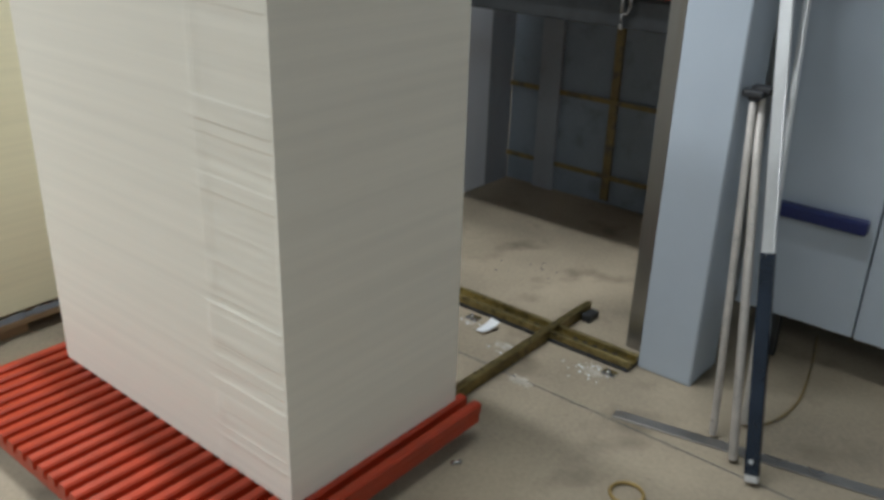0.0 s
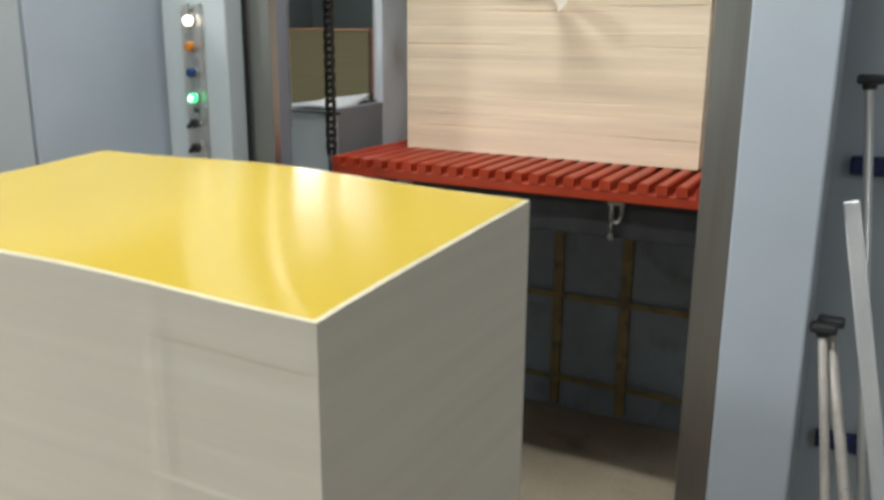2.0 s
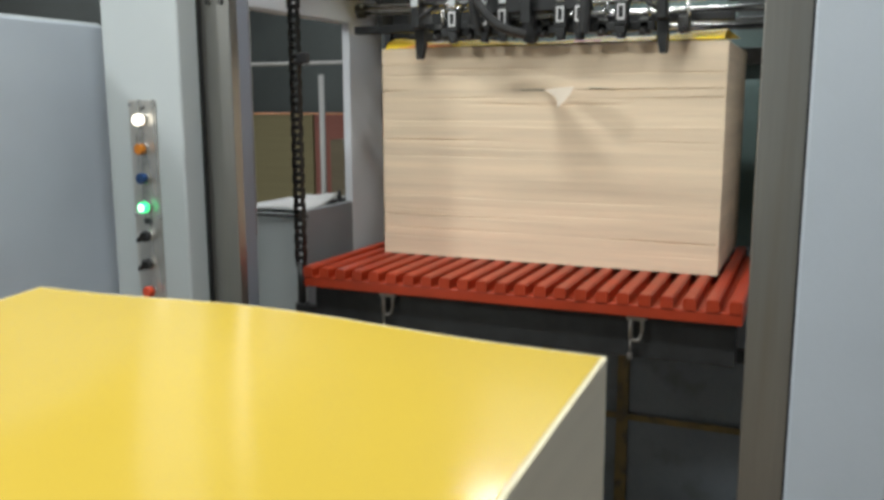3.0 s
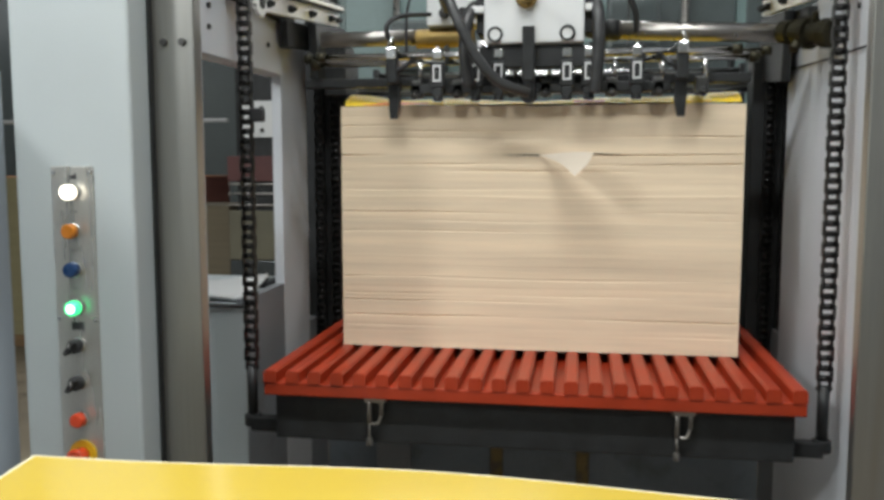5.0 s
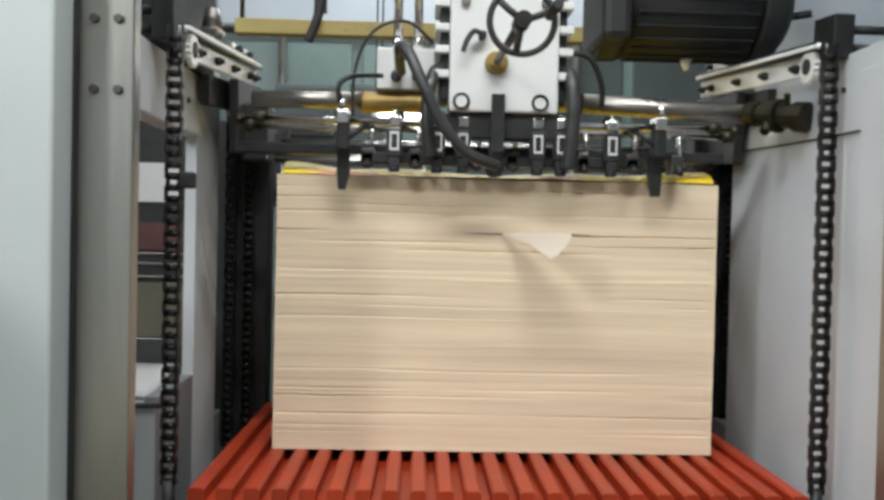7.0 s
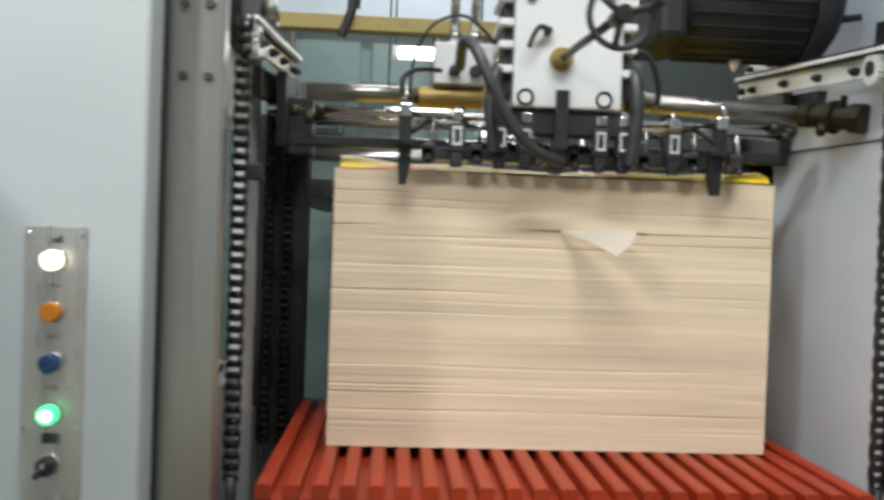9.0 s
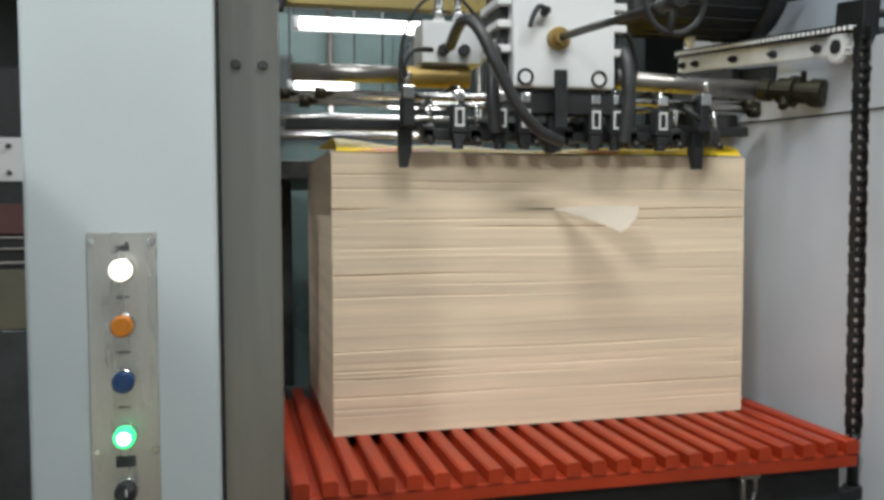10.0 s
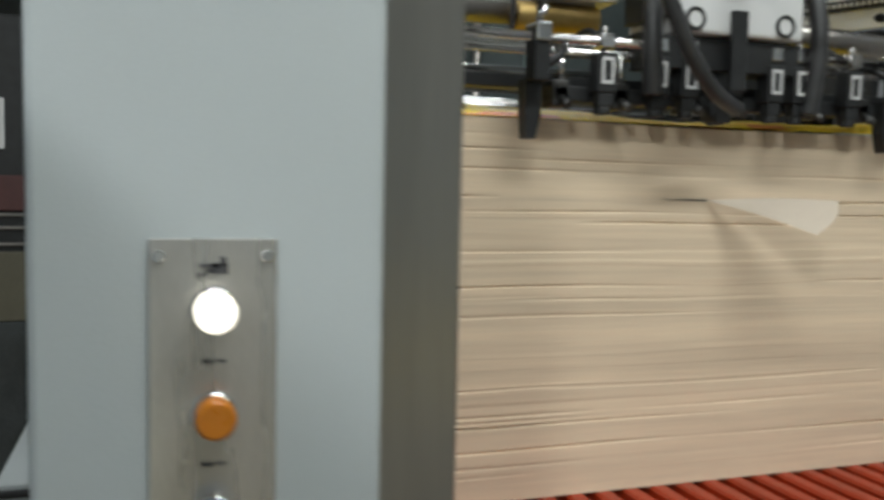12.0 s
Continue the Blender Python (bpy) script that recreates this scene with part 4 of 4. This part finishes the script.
# ---- bars leaning on the column ----
def bar(name, p0, p1, w, d, mats, label, cap=None, tube=False):
    p0, p1 = Vector(p0), Vector(p1)
    ax = (p1 - p0).normalized()
    L = (p1 - p0).length
    t = thing(name, *p0, label, "bar", "leaning bars")
    bm = bmesh.new()
    if tube:
        rod(bm, p0, p1, w / 2, 18, bevel=0.002)
    else:
        b = bmesh.new()
        box(b, -w / 2, w / 2, -d / 2, d / 2, 0, L, 0.003)
        side = Vector((1, 0, 0)) - ax * ax.x
        side.normalize()
        m = Matrix((side, ax.cross(side), ax)).transposed().to_4x4()
        bmesh.ops.transform(b, matrix=Matrix.Translation(p0) @ m, verts=[v for v in b.verts])
        merge(bm, b)
    part("shaft", bm, mats, t)
    if cap:
        bm = bmesh.new()
        q = p1 + ax * 0.002
        rod(bm, q, q + ax * 0.03, w * 0.75, 16, bevel=0.004)
        box(bm, q.x - 0.03, q.x + 0.03, q.y - 0.02, q.y + 0.02, q.z + 0.012, q.z + 0.034, 0.006)
        part("cap", bm, RUBBER, t, "black rubber cap")
    return t


sq = bar("square_bar", (1.806, -1.01, 0.012), (1.515, -0.575, 1.275), 0.036, 0.020, ALUMINIUM, "bright aluminium square bar leaning on the column")
ax = (Vector((1.515, -0.575, 1.275)) - Vector((1.806, -1.01, 0.012))).normalized()
side = (Vector((1, 0, 0)) - ax * ax.x).normalized()
m = Matrix((side, ax.cross(side), ax)).transposed().to_4x4()
bm = bmesh.new()
box(bm, -0.0195, 0.0195, -0.0115, 0.0115, 0.02, 0.635, 0.003)
bmesh.ops.transform(bm, matrix=Matrix.Translation((1.806, -1.01, 0.012)) @ m, verts=bm.verts)
part("film", bm, FILM, sq, "dark blue glossy protective film")
bm = bmesh.new()
rod(bm, (0, -0.0115, 0.06), (0, -0.018, 0.06), 0.007, 10)
bmesh.ops.transform(bm, matrix=Matrix.Translation((1.806, -1.01, 0.012)) @ m, verts=bm.verts)
part("bolt", bm, CHROME, sq, "bright bolt head")
bar("leaning_tube", (1.632, -0.868, 0.01), (1.493, -0.625, 0.955), 0.022, 0.022, WORNTUBE, "worn grey tube with black cap leaning", True, True)
bar("leaning_tube", (1.726, -0.945, 0.01), (1.506, -0.60, 0.965), 0.026, 0.026, WORNTUBE, "worn grey tube with black cap leaning", True, True)
bar("leaning_tube", (1.68, -0.75, 0.01), (1.518, -0.44, 1.52), 0.022, 0.022, ALUMINIUM, "thin aluminium tube with black cap leaning", True, True)

# ---- floor rails and odds and ends ----
rail = thing("floor_rail", 0.6, -0.66, 0, "greasy brass-coloured channel rail fixed to the floor", "rail", "floor rails")
part("base", B((-0.23, 1.262, -0.716, -0.635, 0.0, 0.012)), BLACK, rail, "black oily base plate")
for y in (-0.704, -0.646):
    part("flange", B((-0.23, 1.262, y - 0.008, y + 0.008, 0.0125, 0.040), bevel=0.003), RAILBRASS, rail, "oily brass coloured flange")
part("channel", B((-0.23, 1.262, -0.6955, -0.6545, 0.0125, 0.020)), OILBRASS, rail)
for x in (1.03, 1.07, 1.11, 1.15, 1.19):
    bm = bmesh.new()
    rod(bm, (x, -0.675, 0.020), (x, -0.675, 0.029), 0.009, 8)
    part("bolt", bm, DARKSTEEL, rail)
rail2 = thing("floor_rail", 0.945, -0.9, 0, "oily olive angle-steel track leading under the pallet", "rail", "floor rails")
part("web", B((0.936, 0.944, -1.45, -0.42, 0.0, 0.042)), OILBRASS, rail2)
part("flange", B((0.922, 0.948, -1.45, -0.42, 0.0425, 0.050)), RAILBRASS, rail2)
part("end_stop", B((0.950, 0.985, -0.50, -0.43, 0.0, 0.03), bevel=0.004), BLACK, rail2, "black end stop")
strip = thing("flat_strip", 1.7, -0.9, 0, "scuffed aluminium strip lying on the floor", "strip")
bm = bmesh.new()
box(bm, -0.48, 0.48, -0.022, 0.022, 0.0, 0.006, 0.002, turn=Matrix.Rotation(radians(11.5), 4, "Z"))
bmesh.ops.translate(bm, vec=(1.82, -0.862, 0.0), verts=bm.verts)
part("blade", bm, TUBESTEEL, strip)
bm = bmesh.new()
ring(bm, (1.567, -1.276, 0.006), (0, 0, 1), 0.045, 0.005, 24)
solo("wire_ring", bm, BRASS, "brass coloured wire ring lying on the floor", "ring")
bm = bmesh.new()
hose(bm, [(1.2465, 0.43, 2.0), (1.2465, 0.05, 1.985), (1.2465, -0.33, 1.977)], 0.0022, 6)
part("wire", bm, RUBBER, frame_thing, "thin black wire along the side panel")
bm = bmesh.new()
hose(bm, [(1.66, 0.0, 0.006), (1.72, -0.25, 0.006), (1.76, -0.5, 0.006), (1.74, -0.67, 0.006), (1.68, -0.75, 0.006)], 0.004, 8)
solo("cable", bm, OCHRE, "thin yellow cable lying on the floor", "cable")


def crumbs(name, x, y, n, spread, size, mats, label, seed):
    rnd = random.Random(seed)
    bm = bmesh.new()
    for _ in range(n):
        t = bmesh.new()
        bmesh.ops.create_icosphere(t, subdivisions=1, radius=size * rnd.uniform(0.3, 1))
        bmesh.ops.scale(t, vec=(1, 1, 0.35), verts=t.verts)
        for v in t.verts:
            v.co *= rnd.uniform(0.75, 1.2)
        bmesh.ops.translate(t, vec=(x + rnd.gauss(0, spread), y + rnd.gauss(0, spread * 0.6), size * 0.15), verts=t.verts)
        merge(bm, t)
    solo(name, bm, mats, label, "debris", kind="stuff")


crumbs("plaster_crumbs", 1.16, -0.79, 26, 0.045, 0.006, WHITE, "white plaster crumbs beside the rail", 1)
crumbs("plaster_crumbs", 0.66, -0.79, 18, 0.035, 0.006, WHITE, "white plaster crumbs beside the rail", 2)
crumbs("plaster_crumbs", 0.86, -0.86, 16, 0.03, 0.007, WHITE, "white plaster crumbs beside the rail", 3)
crumbs("grit", 1.35, -1.0, 60, 0.25, 0.005, CONCRETE, "grey grit scattered on the concrete", 4)
crumbs("grit", 0.55, -0.25, 16, 0.12, 0.006, INK, "dark grit on the concrete", 5)
rnd = random.Random(9)
for x, y, r in ((1.17, -0.785, 0.055), (0.65, -0.79, 0.04), (0.85, -0.85, 0.045), (1.02, -1.0, 0.05)):
    bm = bmesh.new()
    c = bm.verts.new((x, y, 0.0035))
    edge = [bm.verts.new((x + 1.1 * r * q * math.cos(a), y + 0.6 * r * q * math.sin(a), 0.0004)) for a, q in ((2 * math.pi * i / 26, rnd.uniform(0.55, 1.15)) for i in range(26))]
    for i in range(26):
        bm.faces.new((c, edge[i], edge[(i + 1) % 26]))
    solo("plaster_dust", bm, DUST, "pale plaster dust smeared on the concrete", "dust", kind="stuff")
for x, y in ((1.22, -0.77), (0.64, -0.77)):
    a = thing("anchor_clip", x, y, 0, "bright floor anchor clip beside the rail", "fixing", "anchor clips")
    part("plate", B((x - 0.025, x + 0.025, y - 0.012, y + 0.03, 0.0, 0.006)), CHROME, a)
    bm = bmesh.new()
    rod(bm, (x, y, 0.006), (x, y, 0.02), 0.008, 8)
    part("bolt", bm, CHROME, a)
bm = bmesh.new()
rod(bm, (1.131, -1.495, 0.007), (1.150, -1.47, 0.007), 0.006, 8)
solo("loose_bolt", bm, CHROME, "small bright bolt lying on the floor", "bolt")
bm = bmesh.new()
scrap = [[bm.verts.new((0.70 + 0.045 * u + 0.02 * v, -0.83 + 0.075 * v - 0.01 * u, 0.002 + 0.030 * v * v + 0.012 * u * (1 - v))) for u in (0, 0.33, 0.66, 1)] for v in (0, 0.25, 0.5, 0.75, 1)]
for a, b in zip(scrap, scrap[1:]):
    for k in range(3):
        bm.faces.new((a[k], a[k + 1], b[k + 1], b[k])).smooth = True
solo("paper_scrap", bm, WHITE, "curled white paper scrap on the concrete", "paper")
bm = bmesh.new()
box(bm, -3.0, 2.3, -0.9925, -0.9885, 0.0005, 0.0012, 0)
solo("floor_joint", bm, INK, "dark saw-cut joint in the concrete", "joint", kind="structure")

# ---- on the ledge ----
pad = thing("paper_bundle", -0.38, 0.06, 1.345, "white curled paper sheets lying on the ledge", "paper")
bm = bmesh.new()
grid = []
for i in range(9):
    u = i / 8
    grid.append([])
    for j in range(7):
        v = j / 6
        z = 1.347 + 0.042 * max(0.0, u - 0.25) ** 1.4 * (0.35 + v) + 0.010 * math.sin(3 * v) * (1 - u)
        grid[-1].append(bm.verts.new((-0.50 + 0.215 * v, -0.05 + 0.24 * u, z)))
for i in range(8):
    for j in range(6):
        bm.faces.new((grid[i][j], grid[i][j + 1], grid[i + 1][j + 1], grid[i + 1][j])).smooth = True
skin = bmesh.ops.extrude_face_region(bm, geom=bm.faces[:])
for v in skin["geom"]:
    if isinstance(v, bmesh.types.BMVert):
        v.co.z += 0.010
part("sheet", bm, WHITE, pad, "white curled sheets")
tool = thing("hand_tool", -0.33, 0.30, 1.345, "small black hand tool on the ledge", "tool")
bm = bmesh.new()
box(bm, -0.36, -0.30, 0.215, 0.31, 1.3455, 1.364, 0.004)
rod(bm, (-0.33, 0.31, 1.354), (-0.33, 0.42, 1.354), 0.006, 10)
rod(bm, (-0.315, 0.25, 1.364), (-0.315, 0.25, 1.395), 0.007, 10)
part("body", bm, RUBBER, tool)

# ---- further into the hall ----
def hall_stack(x, y, w, d, h, mats, top, label):
    t = thing("board_stack", x, y, 0, label, "paper stack", "board stacks")
    part("board_block", B((x - w / 2, x + w / 2, y - d / 2, y + d / 2, 0.12, h), bevel=0.004), mats, t)
    part("top_sheet", B((x - w / 2 + 0.004, x + w / 2 - 0.004, y - d / 2 + 0.004, y + d / 2 - 0.004, h + 0.0005, h + 0.004), bevel=0), top, t)
    for k in (-1, 0, 1):
        part("bearer", B((x - w / 2, x + w / 2, y + k * d * 0.4 - 0.05, y + k * d * 0.4 + 0.05, 0.0, 0.1195)), WOOD, t)


hall_stack(-4.05, 5.4, 1.35, 0.8, 1.60, OLIVE, ORANGETOP, "olive board stack with orange printed top")
hall_stack(-3.05, 5.4, 0.6, 0.8, 1.60, ROSE, ORANGETOP, "rose coloured board stack with orange printed top")
table = thing("steel_table", -2.3, 4.2, 0, "dark steel table with a brown board pile", "table")
part("tabletop", B((-2.55, -1.95, 3.9, 4.5, 0.82, 0.87)), DARKSTEEL, table)
for x in (-2.51, -1.99):
    for y in (3.94, 4.46):
        part("leg", B((x - 0.03, x + 0.03, y - 0.03, y + 0.03, 0.0, 0.8195)), BLACK, table)
pile = thing("board_stack", -2.25, 4.2, 0.8705, "brown board pile lying on the steel table", "paper stack", "board stacks")
part("board_block", B((-2.53, -1.97, 3.92, 4.48, 0.8705, 1.40), bevel=0.004), BROWN, pile)
part("top_sheet", B((-2.527, -1.973, 3.923, 4.477, 1.4005, 1.404), bevel=0), BROWN, pile)
post = thing("steel_post", -2.54, 3.92, 0, "thin white steel post with a rail", "post")
bm = bmesh.new()
rod(bm, (-2.62, 3.95, 0), (-2.62, 3.95, 1.95), 0.025, 14)
part("shaft", bm, WHITE, post)
bm = bmesh.new()
rod(bm, (-4.2, 4.0, 2.05), (-2.0, 4.0, 2.05), 0.016, 12)
part("rail", bm, WHITE, post)

press = thing("die_cutting_press", 0.6, 3.6, 0, "grey-green press body behind the feeder", "machine")
part("body", B((-0.9, 2.4, 3.2, 4.6, 0.0, 2.94), bevel=0.02), GREENGLASS, press)
for i in range(4):
    x = -0.85 + i * 0.82
    part("cover", B((x, x + 0.76, 3.17, 3.199, 2.16, 2.88), bevel=0.01), GREENGLASS if i < 2 else DARKCOVER, press, "green tinted cover" if i < 2 else "dark green cover")
part("top_cover", B((-0.9, 2.4, 3.1, 4.6, 2.945, 3.7), bevel=0.02), BLUEGREY, press, "blue-grey upper cover")
part("table", B((-0.27, 1.32, 0.8, 3.0, 1.84, 1.90), bevel=0.004), DARKSTEEL, press, "dark feed table")
for x in (-0.05, 1.1):
    part("table_leg", B((x - 0.04, x + 0.04, 1.2, 1.28, 0.0, 1.839)), BLACK, press)
    part("table_leg", B((x - 0.04, x + 0.04, 2.8, 2.88, 0.0, 1.839)), BLACK, press)
part("side_housing", B((-1.55, -0.905, 3.05, 4.0, 0.0, 2.5), bevel=0.015), BLACK, press, "black side housing of the press")
plate = part("cover_plate", B((-1.50, -1.06, 3.03, 3.049, 1.89, 2.12), bevel=0.004), WHITE, press, "white cover plate with two bolts")
for z in (1.935, 2.075):
    bm = bmesh.new()
    rod(bm, (-1.36, 3.0298, z), (-1.36, 3.016, z), 0.014, 10, bevel=0.002)
    part("bolt", bm, DARKSTEEL, plate)
part("red_panel", B((-1.60, -0.93, 3.02, 3.049, 1.61, 1.77), bevel=0.004), DARKRED, press, "dull dark-red panel")
for z in (1.45, 1.525, 1.585):
    part("rib", B((-1.60, -0.93, 3.025, 3.049, z, z + 0.012), bevel=0.003), TUBESTEEL, press, "grey horizontal rib")
part("lower_panel", B((-1.60, -0.93, 3.03, 3.049, 1.10, 1.42), bevel=0.004), OLIVEPANEL, press, "dull olive lower panel")
part("sheet_steel_skirt", B((-1.60, -0.93, 3.03, 3.049, 0.10, 1.095), bevel=0.004), GLOSSDARK, press, "dark glossy sheet-metal skirt")
beam = thing("yellow_beam", 0.5, 1.0, 2.44, "ochre yellow crossbeam over the feeder", "beam")
part("web", B((-0.32, 1.05, 0.98, 1.04, 2.428, 2.480), bevel=0.004), YELLOWBEAM, beam)
for x in (-0.3, 0.95):
    bm = bmesh.new()
    rod(bm, (x, 1.01, 2.4805), (x, 1.01, 4.6), 0.008, 8)
    part("hanger", bm, DARKSTEEL, beam)
for y, z, r in ((1.2, 2.02, 0.022), (1.45, 2.10, 0.016), (1.7, 2.20, 0.018), (0.85, 1.98, 0.014)):
    bm = bmesh.new()
    rod(bm, (-0.229, y, z), (1.279, y, z), r, 16)
    solo("transport_roller", bm, CHROME, "bright steel transport roller across the table", "roller", "transport rollers")
for y, z in ((1.2, 2.02), (1.45, 2.10), (1.7, 2.20), (0.85, 1.98)):
    for x in (-0.24, 1.29):
        solo("roller_stand", B((x - 0.01, x + 0.01, y - 0.03, y + 0.03, 1.9005, z + 0.03)), BLACK, "black bearing stand holding a roller", "stand", "roller stands")
def tube_lamp(x0, x1, z, r):
    lamp = thing("tube_lamp", (x0 + x1) / 2, 2.6, z, "lit fluorescent tube lamp hung before the press", "lamp", "tube lamps")
    bm = bmesh.new()
    rod(bm, (x0, 2.6, z), (x1, 2.6, z), r, 14)
    part("tube", bm, TUBEGLOW, lamp, "glowing fluorescent tube")
    part("housing", B((x0 - 0.04, x1 + 0.04, 2.602 + r, 2.64 + r, z - r, z + r + 0.01)), WHITE, lamp)
    for x in (x0 - 0.025, x1 + 0.025):
        part("socket", B((x - 0.014, x + 0.014, 2.57, 2.601 + r, z - r, z + r)), WHITE, lamp)
        bm = bmesh.new()
        rod(bm, (x, 2.62 + r, z + r + 0.01), (x, 2.62 + r, 4.6), 0.005, 8)
        part("hanger", bm, DARKSTEEL, lamp)


tube_lamp(0.14, 1.00, 2.70, 0.030)
tube_lamp(0.11, 0.40, 2.38, 0.020)
tube_lamp(0.60, 0.87, 2.287, 0.013)
lever = thing("hanging_lever", -0.04, 0.96, 2.40, "black bent lever hung on the yellow beam", "lever")
bm = bmesh.new()
hose(bm, [(-0.02, 0.965, 2.60), (-0.022, 0.963, 2.53), (-0.035, 0.96, 2.47), (-0.062, 0.96, 2.40)], 0.016, 12)
part("arm", bm, RUBBER, lever)
part("clamp", B((-0.045, 0.0, 0.965, 0.979, 2.50, 2.56)), BLACK, lever)
for x, z, w, h in ((-0.35, 2.45, 0.34, 0.30), (0.02, 2.40, 0.22, 0.42), (0.95, 2.55, 0.30, 0.3)):
    u = thing("switch_box", x, 3.1, z - h / 2, "dull grey switch box on the press cover", "box", "switch boxes")
    part("body", B((x - w / 2, x + w / 2, 3.02, 3.169, z - h / 2, z + h / 2), bevel=0.008), DARKHALL, u)
    part("lid", B((x - w / 2 + 0.02, x + w / 2 - 0.02, 3.005, 3.019, z - h / 2 + 0.02, z + h / 2 - 0.02), bevel=0.004), DARKCOVER, u)
for x in (-0.5, 0.35, 1.25):
    bm = bmesh.new()
    rod(bm, (x, 3.12, 0.0), (x, 3.12, 2.9), 0.022, 12)
    solo("conduit_pipe", bm, TUBESTEEL, "grey conduit pipe on the press front", "pipe", "conduit pipes")
